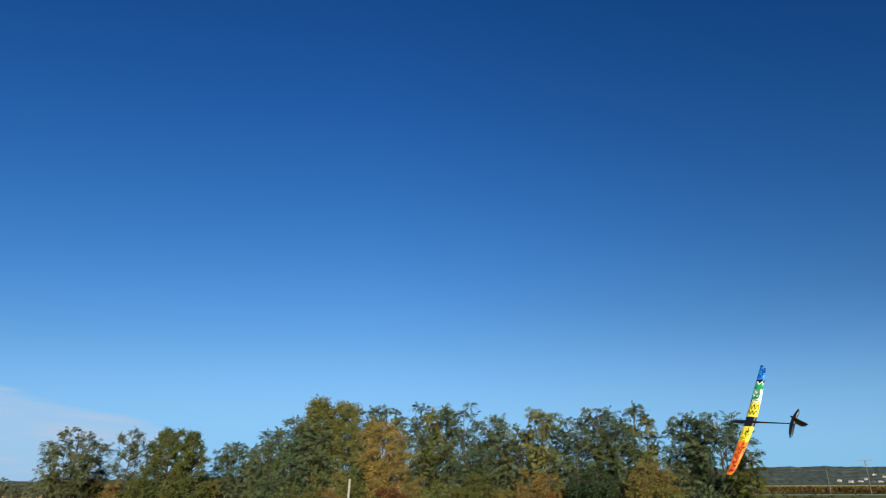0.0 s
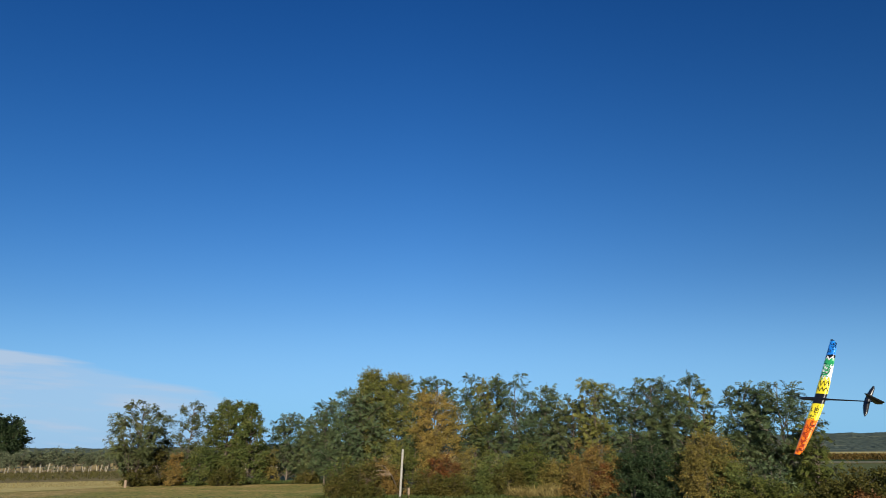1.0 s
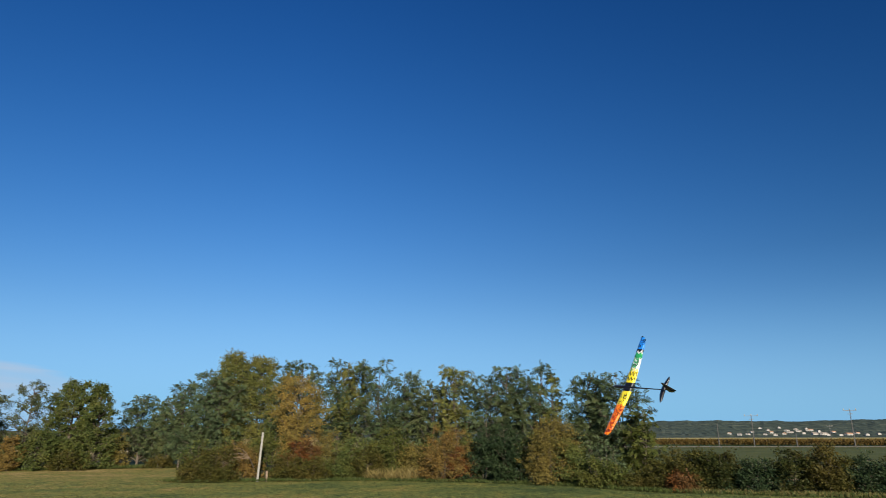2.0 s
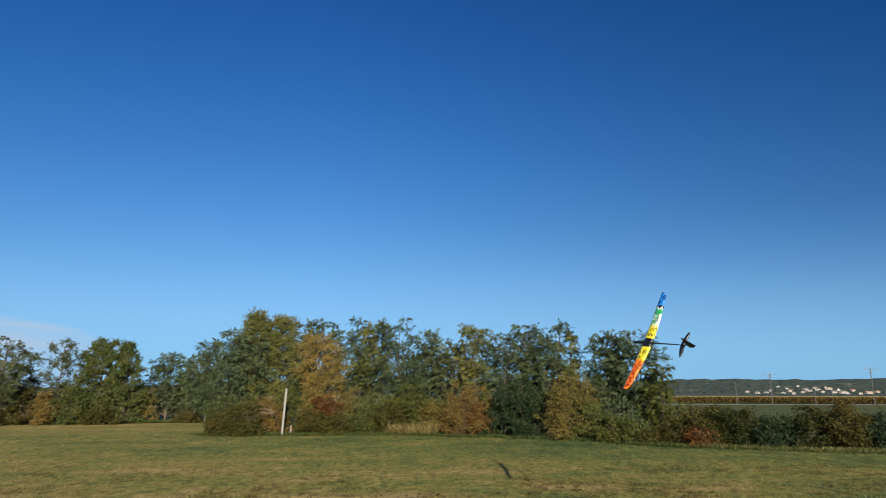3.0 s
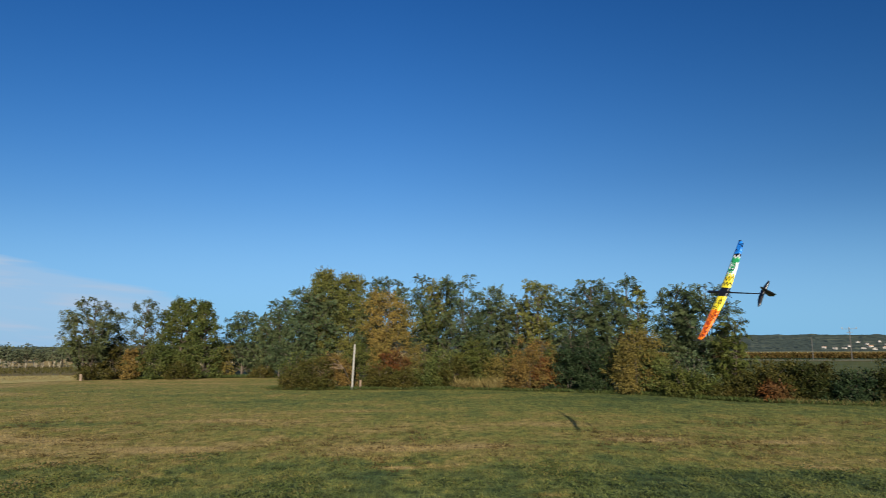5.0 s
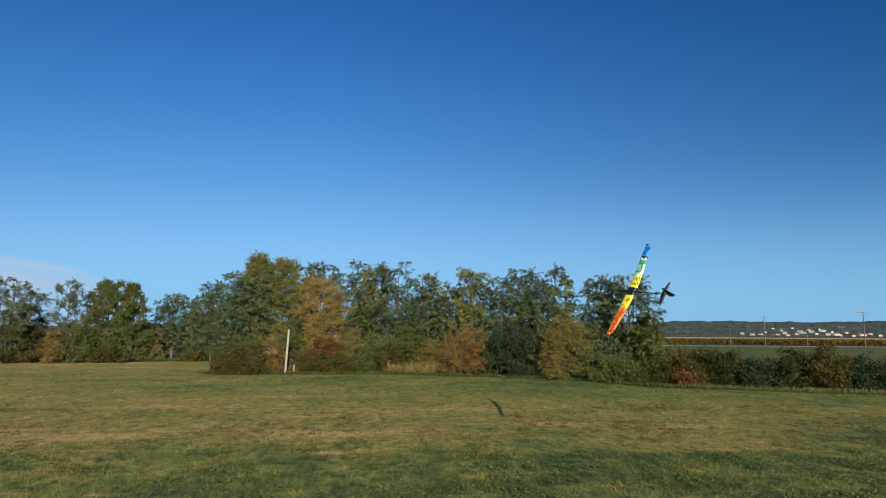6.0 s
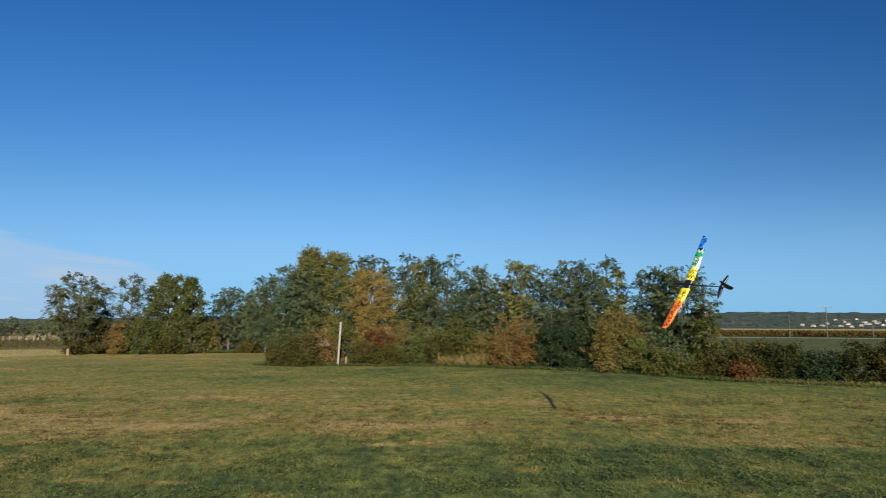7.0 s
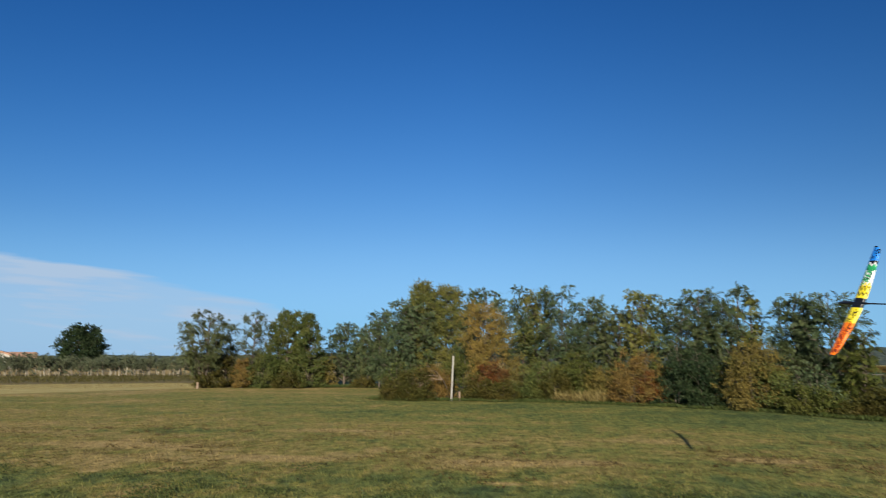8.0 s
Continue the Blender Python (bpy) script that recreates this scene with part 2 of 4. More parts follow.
def meadow_colour(n, l, p, spread=None):
    """Mown grass: dry straw patches, greener growth, and tufts with darker matted growth and painted shade between
    them.
    """
    broad = noise_tex(n, l, scaled(n, l, p, (0.24, 0.32, 1)), 1.0, 4, 0.6)
    mid = noise_tex(n, l, scaled(n, l, p, (1.6, 0.8, 1)), 1.0, 6, 0.7)
    tuft = noise_tex(n, l, scaled(n, l, p, (5.6, 3.2, 1)), 1.0, 5, 0.72)
    fine = noise_tex(n, l, p, 17.0, 4, 0.75)
    sepa = n.new("ShaderNodeSeparateXYZ")
    l.new(p, sepa.inputs[0])

    def fma(a, k, c):
        q = n.new("ShaderNodeMath")
        q.operation = "MULTIPLY_ADD"
        for sock, v in zip(q.inputs, (a, k, c)):
            if isinstance(v, (int, float)):
                sock.default_value = v
            else:
                l.new(v, sock)
        return q.outputs[0]

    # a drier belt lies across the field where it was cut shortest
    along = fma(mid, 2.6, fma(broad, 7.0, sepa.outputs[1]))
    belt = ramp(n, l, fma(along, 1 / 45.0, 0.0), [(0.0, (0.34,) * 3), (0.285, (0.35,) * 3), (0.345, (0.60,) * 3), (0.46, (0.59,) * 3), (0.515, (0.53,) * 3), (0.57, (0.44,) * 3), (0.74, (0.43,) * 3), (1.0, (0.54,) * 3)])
    # x term: yellower left, greener right, with lens darkening on the right painted in
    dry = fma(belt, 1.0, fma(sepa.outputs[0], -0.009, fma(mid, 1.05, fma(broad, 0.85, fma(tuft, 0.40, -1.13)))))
    # worn straw spots and lusher spots: centre x, y, half length, half depth, strength
    for cx, cy, rx, ry, k in SPOTS:
        mp = n.new("ShaderNodeMapping")
        mp.inputs["Location"].default_value = (-cx / rx, -cy / ry, 0)
        mp.inputs["Scale"].default_value = (1 / rx, 1 / ry, 0)
        l.new(p, mp.inputs["Vector"])
        ln = n.new("ShaderNodeVectorMath")
        ln.operation = "LENGTH"
        l.new(mp.outputs[0], ln.inputs[0])
        spot = ramp(n, l, fma(mid, 0.9, fma(tuft, 0.5, fma(ln.outputs["Value"], 0.6, -0.35))), [(0.45, (1, 1, 1)), (0.95, (0, 0, 0))])
        dry = fma(spot, k * 1.5, dry)
    if spread is not None:
        dry = fma(spread, 0.12, fma(dry, 1.0, -0.06))
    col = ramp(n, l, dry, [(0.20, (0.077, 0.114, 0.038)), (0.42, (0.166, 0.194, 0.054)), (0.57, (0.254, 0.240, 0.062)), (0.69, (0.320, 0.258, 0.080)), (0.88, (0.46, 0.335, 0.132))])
    # shade in the gaps between tufts is painted into the colour
    thatch_shade = ramp(n, l, tuft, [(0.33, (0.46, 0.42, 0.38)), (0.50, (1.0, 1.0, 1.0)), (0.68, (1.3, 1.3, 1.24))])
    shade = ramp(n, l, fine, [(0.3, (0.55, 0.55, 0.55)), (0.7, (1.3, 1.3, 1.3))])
    return mix(n, l, 1.0, mix(n, l, 1.0, col, thatch_shade, "MULTIPLY"), shade, "MULTIPLY"), fma(tuft, 0.6, fma(fine, 0.4, 0.0))


MEADOW, n, l, b = material("mown_meadow", 0.95, 0.1)
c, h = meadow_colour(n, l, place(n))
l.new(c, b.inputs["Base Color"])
bump(n, l, b, h, 0.9, 0.05)

BLADE, n, l, b = material("grass_blade", 0.7, 0.2)
g = n.new("ShaderNodeNewGeometry")
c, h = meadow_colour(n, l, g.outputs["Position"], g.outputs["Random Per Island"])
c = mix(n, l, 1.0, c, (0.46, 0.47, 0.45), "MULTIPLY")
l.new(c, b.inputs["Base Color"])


def plain_ground(name, a, z, scale):
    m, n, l, b = material(name, 0.95, 0.1)
    p = place(n)
    f = noise_tex(n, l, p, scale, 6, 0.7)
    l.new(ramp(n, l, f, [(0.3, a), (0.7, z)]), b.inputs["Base Color"])
    bump(n, l, b, f, 0.6, 0.1)
    return m


STUBBLE = plain_ground("stubble", (0.36, 0.29, 0.10), (0.56, 0.46, 0.18), 1.3)
FIELD_GREEN = plain_ground("winter_crop", (0.046, 0.066, 0.020), (0.150, 0.155, 0.050), 0.30)
MARGIN = plain_ground("margin_grass", (0.070, 0.074, 0.020), (0.150, 0.140, 0.044), 0.5)
ROAD = plain_ground("gravel_road", (0.25, 0.22, 0.15), (0.37, 0.32, 0.22), 0.6)
EARTH = plain_ground("bank_earth", (0.13, 0.105, 0.045), (0.24, 0.19, 0.08), 0.8)

# woods and clearings of the far hill, blue distance haze painted into the colours
WOODS, n, l, b = material("far_woods", 0.95, 0.05)
p = place(n)
crowns = ramp(n, l, noise_tex(n, l, p, 0.075, 6, 0.7), [(0.3, (0.030, 0.048, 0.040)), (0.7, (0.112, 0.134, 0.098))])
clearing = ramp(n, l, noise_tex(n, l, scaled(n, l, p, (0.006, 0.02, 0.06)), 1.0, 4, 0.6), [(0.55, (0, 0, 0)), (0.66, (0.6, 0.6, 0.6))])
l.new(mix(n, l, clearing, crowns, (0.19, 0.20, 0.13)), b.inputs["Base Color"])


def painted(name, colour, worn, rough=0.7, scale=14.0):
    m, n, l, b = material(name, rough, 0.3)
    f = noise_tex(n, l, place(n), scale, 6, 0.7)
    l.new(ramp(n, l, f, [(0.35, worn), (0.6, colour)]), b.inputs["Base Color"])
    bump(n, l, b, f, 0.2, 0.005)
    return m


WHITEWASH = painted("weathered_white_timber", (0.30, 0.285, 0.25), (0.20, 0.185, 0.16))
TIMBER = painted("weathered_timber", (0.24, 0.17, 0.115), (0.15, 0.105, 0.07))
CONCRETE = painted("pole_concrete", (0.105, 0.098, 0.09), (0.075, 0.07, 0.064), 0.8, 3.0)
STEEL = painted("dull_steel", (0.20, 0.20, 0.20), (0.12, 0.12, 0.12), 0.5, 6.0)
GUARD = painted("pale_tree_guard", (0.37, 0.33, 0.25), (0.24, 0.21, 0.16), 0.7, 3.0)
PLASTER = painted("pale_plaster", (0.48, 0.455, 0.41), (0.30, 0.28, 0.245), 0.85, 0.3)
TILES = painted("clay_roof_tile", (0.50, 0.29, 0.18), (0.34, 0.20, 0.13), 0.8, 0.6)
SLATES = painted("weathered_roof", (0.30, 0.25, 0.21), (0.20, 0.17, 0.15), 0.8, 0.4)
DARK_PANE = painted("window_pane", (0.03, 0.035, 0.04), (0.02, 0.025, 0.03), 0.2, 0.5)


def film(name, colour, rough=0.35):
    m, n, l, b = material(name, rough, 0.5)
    f = noise_tex(n, l, place(n), 30.0, 3)
    dim = tuple(0.86 * v for v in colour)
    l.new(ramp(n, l, f, [(0.3, dim), (0.7, colour)]), b.inputs["Base Color"])
    return m


CARBON = film("black_carbon", (0.012, 0.012, 0.014), 0.3)
ORANGE = film("orange_film", (0.95, 0.22, 0.01))
RED_FILM = film("dark_red_film", (0.42, 0.035, 0.01))
YELLOW = film("yellow_film", (0.92, 0.74, 0.03))
GREEN = film("green_film", (0.03, 0.36, 0.12))
WHITE = film("white_film", (0.82, 0.82, 0.80))
BLUE = film("blue_film", (0.02, 0.24, 0.80))

# ---- building helpers ----


def mesh(name, verts, faces, mats, index=None, smooth=False):
    me = bpy.data.meshes.new(name)
    verts = np.asarray(verts, dtype=np.float32).reshape(-1, 3)
    if isinstance(faces, np.ndarray):
        k = faces.shape[1]
        me.vertices.add(len(verts))
        me.vertices.foreach_set("co", verts.ravel())
        me.loops.add(faces.size)
        me.loops.foreach_set("vertex_index", faces.astype(np.int32).ravel())
        me.polygons.add(len(faces))
        me.polygons.foreach_set("loop_start", np.arange(0, faces.size, k, dtype=np.int32))
        me.update(calc_edges=True)
    else:
        me.from_pydata([tuple(map(float, v)) for v in verts], [], [tuple(int(i) for i in f) for f in faces])
    for m in (mats if isinstance(mats, (list, tuple)) else [mats]):
        me.materials.append(m)
    if index is not None:
        me.polygons.foreach_set("material_index", np.asarray(index, dtype=np.int32))
    if smooth:
        me.polygons.foreach_set("use_smooth", [True] * len(me.polygons))
    me.update()
    return me


def thing(name, at, label, category, group="", turn=0.0, kind=""):
    ob = new(name)
    ob.matrix_world = pose(*at, 0, 0, turn)
    return tagged(ob, label, category, group, kind)


def part(name, me, parent, label=""):
    ob = new(name, me)
    ob.parent = parent
    return tagged(ob, label) if label else ob


def polar(az, d, z=0.0):
    """A place d metres off, az degrees to the left of straight ahead."""
    return (-d * math.sin(radians(az)), d * math.cos(radians(az)), z)


def tube(path, radii, sides=6):
    """Vertices and quads of a tapered tube with closed ends."""
    path = np.asarray(path, float)
    t = np.gradient(path, axis=0)
    t /= np.linalg.norm(t, axis=1)[:, None] + 1e-9
    ref = np.where(np.abs(t[:, 2:3]) > 0.9, [[1.0, 0, 0]], [[0, 0, 1.0]])
    u = np.cross(t, ref)
    u /= np.linalg.norm(u, axis=1)[:, None]
    w = np.cross(t, u)
    ang = np.arange(sides) * 2 * np.pi / sides
    ring = path[:, None] + np.asarray(radii)[:, None, None] * (u[:, None] * np.cos(ang)[None, :, None] + w[:, None] * np.sin(ang)[None, :, None])
    k = len(path)
    i, j = np.meshgrid(np.arange(k - 1), np.arange(sides), indexing="ij")
    a, b = i * sides + j, i * sides + (j + 1) % sides
    quads = np.stack([a, a + sides, b + sides, b], -1).reshape(-1, 4)
    return ring.reshape(-1, 3), quads


def tubes(list_of):
    vs, fs, base = [], [], 0
    for path, radii, sides in list_of:
        v, f = tube(path, radii, sides)
        vs.append(v)
        fs.append(f + base)
        base += len(v)
    return np.concatenate(vs), np.concatenate(fs)


def box(cx, cy, cz, sx, sy, sz):
    v = [(cx + a * sx / 2, cy + b * sy / 2, cz + c * sz / 2) for c in (-1, 1) for b in (-1, 1) for a in (-1, 1)]
    f = [(0, 2, 3, 1), (4, 5, 7, 6), (0, 1, 5, 4), (2, 6, 7, 3), (0, 4, 6, 2), (1, 3, 7, 5)]
    return v, f


def unit(v):
    return v / (np.linalg.norm(v, axis=-1, keepdims=True) + 1e-9)


def leaves(rng, at, axis, length, width, side=None):
    """One folded diamond for each leaf: base, two sides and tip."""
    k = len(at)
    side = unit(np.cross(axis, rng.normal(size=(k, 3)))) if side is None else side
    up = np.cross(side, axis)
    length, width = length[:, None], width[:, None]
    mid = at + axis * length * 0.45 + up * width * rng.uniform(-0.3, 0.3, (k, 1))
    v = np.stack([at, mid + side * width * 0.5, at + axis * length, mid - side * width * 0.5], 1)
    return v.reshape(-1, 3), np.arange(4 * k).reshape(k, 4)


def fronds(rng, centres, reach, count, per, leaf, rise=0.45):
    """Feathery compound leaves: arching ribs with a pair of narrow leaflets at each step."""
    k, per = len(centres), per // 2 + 1
    way = unit(rng.normal(size=(k, count, 3)) * [1, 1, 0.75] + [0, 0, rise])
    across = unit(np.cross(way, rng.normal(size=way.shape) * 0.9 + [0, 0, 0.6]))
    start = centres[:, None] + way * reach[:, None, None] * rng.uniform(0, 0.6, (k, count, 1)) + rng.normal(size=way.shape) * 0.04
    run = reach[:, None, None] * rng.uniform(0.6, 1.0, (k, count, 1))
    s = np.linspace(0.12, 1.0, per)[None, None, :, None]
    rib = start[:, :, None] + way[:, :, None] * run[:, :, None] * s + [0, 0, -1] * (run[:, :, None] * s * s * 0.30)
    at = np.concatenate([rib, rib], 2)
    sign = np.concatenate([np.ones(per), -np.ones(per)])[None, None, :, None]
    axis = across[:, :, None] * sign + way[:, :, None] * 0.45 + [0, 0, -0.25] + rng.normal(size=at.shape) * 0.15
    axis = unit(axis).reshape(-1, 3)
    along = np.broadcast_to(way[:, :, None], at.shape).reshape(-1, 3)
    side = unit(along - axis * (along * axis).sum(1, keepdims=True))
    length = leaf * rng.uniform(0.75, 1.25, len(axis))
    return leaves(rng, at.reshape(-1, 3), axis, length, length * rng.uniform(0.42, 0.56, len(axis)), side)


def sprays(rng, centres, reach, count, per, leaf, rise=0.45, flat=0.7, droop=0.12):
    """Leafy sprigs: from each centre some short shoots, with leaves set along them."""
    k = len(centres)
    way = rng.normal(size=(k, count, 3)) * [1, 1, flat]
    way = unit(way + [0, 0, rise])
    start = centres[:, None] + way * reach[:, None, None] * rng.uniform(0, 0.35, (k, count, 1))
    run = reach[:, None, None] * rng.uniform(0.55, 1.15, (k, count, 1))
    s = np.linspace(0.15, 1.0, per)[None, None, :, None]
    at = start[:, :, None] + way[:, :, None] * run[:, :, None] * s + [0, 0, -1] * (run[:, :, None] * s * s * droop)
    at = at + rng.normal(size=at.shape) * 0.025
    axis = unit(way[:, :, None] * 0.5 + rng.normal(size=at.shape) * 0.8 + [0, 0, -0.2])
    at, axis = at.reshape(-1, 3), axis.reshape(-1, 3)
    length = leaf * rng.uniform(0.7, 1.35, len(at))
    return leaves(rng, at, axis, length, length * rng.uniform(0.42, 0.62, len(at)))


def spread_of(profile, u):
    """Share of the crown's half width at u, from the lowest leaves (0) to the top (1)."""
    if profile == "round":
        return math.sin(math.pi * min(1, 0.16 + 0.78 * u)) ** 0.6
    if profile == "cone":
        return (1 - u) ** 0.75 * 0.92 + 0.10
    if profile == "fan":
        return 0.52 + 0.48 * math.sin(math.pi * min(1, 0.10 + 0.62 * u)) if u < 0.80 else 1.0 - 2.6 * (u - 0.80)
    return math.sqrt(max(0.0, 1 - u * u * 0.92))


def plant(rng, h, half, low, limbs, stems=1, profile="round", leaf=0.10, clump=None, shoots=16, per=9, thick=0.07, lean=0.0, bare=0.0, feathery=False, rise=0.35, twigs=2):
    """A woody plant: stems, limbs and twigs, and leaves in clumps round the limbs' ends. low: where the leaves begin, as a share of h; clump: a clump's radius."""
    clump = clump or 0.24 + 0.18 * half
    wood, ends, sizes = [], [], []
    for s in range(stems):
        a = rng.uniform(0, 2 * np.pi)
        out = 0.0 if stems == 1 else half * rng.uniform(0.15, 0.55)
        ht = h * (1.0 if s == 0 else rng.uniform(0.72, 0.98))
        tip = np.array([math.cos(a) * out + lean, math.sin(a) * out, ht * 0.95])
        foot = np.array([math.cos(a), math.sin(a), 0]) * (0.0 if stems == 1 else half * rng.uniform(0.02, 0.16))
        q = np.linspace(0, 1, 7)[:, None]
        stem = foot + (tip - foot) * q + np.cumsum(rng.normal(size=(7, 3)) * [1, 1, 0.1], 0) * 0.03 * h / 5 * (q > 0)
        stem[0, 2] = -0.05
        wood.append((stem, thick * (1.0 if s == 0 else 0.7) * (1 - 0.88 * q[:, 0]), 6))
        n_limbs, turn = max(3, limbs // stems), rng.uniform(0, 6.28)
        for i in range(n_limbs):
            u = ((i + rng.uniform(0, 1)) / n_limbs) ** 0.72
            phi = turn + i * 2.39996 + rng.normal() * 0.4
            rr = half * spread_of(profile, u) * rng.uniform(0.25, 1.0) ** 0.55
            size = clump * rng.uniform(0.6, 1.25) * (1.0 - 0.25 * u)
            zt = ht * (low + (1 - low) * u) - size * 0.4
            k = min(6, int(u * 6.99))
            goal = stem[k] * [1, 1, 0] * 0.7 + [math.cos(phi) * rr, math.sin(phi) * rr, max(zt, 0.08 * h)]
            z0 = max(0.04 * h, min(ht * 0.90, goal[2] - rr * rng.uniform(0.55, 1.1) * (1.5 if profile == "fan" else 0.9)))
            f = z0 / (ht * 0.95) * 6
            k = int(min(5, f))
            root = stem[k] + (stem[k + 1] - stem[k]) * min(1.0, f - k)
            g = np.linspace(0, 1, 5)[:, None]
            limb = root + (goal - root) * g + [0, 0, 1] * (np.sin(g * np.pi) * -0.08 * rr) + rng.normal(size=(5, 3)) * 0.04 * rr * (g > 0)
            wood.append((limb, thick * 0.36 * (1 - 0.85 * g[:, 0]), 4))
            if rng.uniform() < bare:
                continue
            knots = [(limb[4], size)]
            if rr > 0.35 * half:
                knots.append((limb[3] + rng.normal(size=3) * 0.12 * half, size * 0.8))
            if rr > 0.55 * half:
                knots.append((limb[2] + rng.normal(size=3) * 0.12 * half, size * 0.7))
            for knot, r in knots:
                ends.append(knot)
                sizes.append(r)
                for _ in range(twigs):
                    to = knot + unit(rng.normal(size=3) * [1, 1, 0.6] + [0, 0, 0.5]) * r * rng.uniform(0.6, 1.0)
                    wood.append((np.stack([knot, (knot + to) / 2 + rng.normal(size=3) * 0.03, to]), np.array([0.010, 0.007, 0.003]) * (0.6 + h / 8), 3))
    ends, sizes = np.array(ends), np.array(sizes)
    many = np.maximum(3, (shoots * (sizes / clump) ** 2)).astype(int)
    at, reach = np.repeat(ends, many, axis=0), np.repeat(sizes, many)
    lv = (fronds if feathery else sprays)(rng, at, reach * rng.uniform(0.7, 1.1, len(at)), 1, per, leaf, rise)
    lv[0][:, 2] = np.clip(lv[0][:, 2], 0.01, None)
    return tubes(wood), lv


def tree(name, seed, at, mat, label, category="tree", group="", **shape):
    rng = np.random.default_rng(seed)
    wood, crown = plant(rng, **shape)
    top = thing(name, at, label, category, group)
    trunk_name = "trunk" if category == "tree" else "branchwork"
    part(trunk_name, mesh("wood", *wood, BARK, smooth=True), top)
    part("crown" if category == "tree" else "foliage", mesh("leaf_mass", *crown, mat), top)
    return top


# ---- ground ----


def sheet(name, outline, z, mat, label, category):
    ob = new(name, mesh(name, [(x, y, z) for x, y in outline], [tuple(range(len(outline)))], mat))
    return tagged(ob, label, category, kind="structure")


def ground_sheet():
    """One sheet from the camera to the horizon, gently uneven near by."""
    rings = np.concatenate([np.linspace(0, 60, 61), np.geomspace(62, 4800, 40)])
    k = 180
    v = [(0, 0, 0)]
    for r in rings[1:]:
        for j in range(k):
            a = 2 * math.pi * j / k
            x, y = r * math.cos(a), r * math.sin(a)
            z = 0.035 * noise.noise((x * 0.35, y * 0.35, 0)) * min(1, max(0, (36 - r) / 8)) if r < 36 else 0.0
            v.append((x, y, z))
    f = [(0, 1 + j, 1 + (j + 1) % k) for j in range(k)]
    for i in range(len(rings) - 2):
        for j in range(k):
            a, b = 1 + i * k + j, 1 + i * k + (j + 1) % k
            f.append((a, a + k, b + k, b))
    ob = new("ground", mesh("ground", v, f, MEADOW, smooth=True))
    return tagged(ob, "mown meadow with green and straw-dry patches", "meadow", kind="structure")


ground_sheet()


def arc(az0, az1, r0, r1, k=14):
    near = [polar(az0 + (az1 - az0) * i / k, r0)[:2] for i in range(k + 1)]
    far = [polar(az0 + (az1 - az0) * i / k, r1)[:2] for i in range(k + 1)]
    return near + far[::-1]


STRIP = [(27, 46.0), (30, 45.0), (36, 42.5), (42.5, 40.5), (60, 37.0), (75, 35.0)]
sheet("field_strip", [polar(az, d)[:2] for az, d in STRIP] + [polar(az, 56)[:2] for az in range(75, 28, -3)], 0.012, STUBBLE, "pale straw-dry strip of stubble along the meadow edge", "stubble")
sheet("crop_field", [(13, 31), (40, 24), (120, 40), (120, 102.6), (60, 115.6), (18, 126)], 0.012, FIELD_GREEN, "dull green level crop field behind the hedge", "field")
sheet("field_margin", [(18, 112), (60, 102), (120, 90), (120, 102.4), (60, 115.4), (18, 125.8)], 0.018, MARGIN, "olive-brown rough grass margin along the farm road", "grass")
sheet("far_field", arc(-14, -48, 520, 1480), 0.05, STUBBLE, "pale harvested field below the hill", "field")
sheet("road", [(-5, 134), (60, 116), (120, 103), (122, 114), (60, 127), (-5, 144)], 0.02, ROAD, "pale gravel farm road between the fields", "road")

# ---- far hills, village and maize ----


def ridge(az):
    """Height of the hill's back at az degrees left of straight ahead."""
    fall = 1 / (1 + math.exp((az - 16) / 5))
    return 56 * (0.30 + 0.62 * fall) + 5 * noise.noise((az * 0.13, 3.0, 0)) + 2.0 * noise.noise((az * 0.6, 7.0, 0))


def hill_height(az, r):
    s = min(1, max(0, (r - 1500) / 1000))
    return ridge(az) * s * s * (3 - 2 * s) + 3.0 * s * noise.noise((az * 0.9, r * 0.004, 1))


def hills():
    azs, rs = np.linspace(-62, 62, 500), np.linspace(1500, 2560, 34)
    v, f = [], []
    for r in rs:
        for az in azs:
            h = hill_height(az, r)
            rough = 4.5 * abs(noise.noise((az * 9.0, r * 0.06, 5))) * min(1, (r - 1500) / 200)
            v.append(polar(az, r, h + rough - 0.2))
    k = len(azs)
    for i in range(len(rs) - 1):
        for j in range(k - 1):
            a = i * k + j
            f.append((a, a + k, a + k + 1, a + 1))
    tagged(new("backdrop_hills", mesh("hills", v, f, WOODS)), "long low wooded hill on the horizon, dark green", "hills", kind="structure")


hills()


def house_meshes(w, d, h, roof, cover):
    v, f = box(0, 0, h / 2, w, d, h)
    k = len(v)
    v += [(-w / 2, 0, h + roof * 0.96), (w / 2, 0, h + roof * 0.96)]
    f += [(4, 6, k), (5, k + 1, 7)]
    wall = mesh("house_wall", v, f, PLASTER)
    e, th = 0.6, 0.3
    rv, rf = [], []
    for s in (-1, 1):
        b = len(rv)
        y0, y1 = s * (d / 2 + e), 0.0
        z0, z1 = h - e * roof / (d / 2), h + roof
        rv += [(-w / 2 - e, y0, z0), (w / 2 + e, y0, z0), (w / 2 + e, y1, z1), (-w / 2 - e, y1, z1)]
        rv += [(x, y, z + th) for x, y, z in rv[b:b + 4]]
        rf += [tuple(b + i for i in q) for q in ((0, 1, 2, 3), (4, 7, 6, 5), (0, 4, 5, 1), (1, 5, 6, 2), (2, 6, 7, 3), (3, 7, 4, 0))]
    return wall, mesh("house_roof", rv, rf, cover)


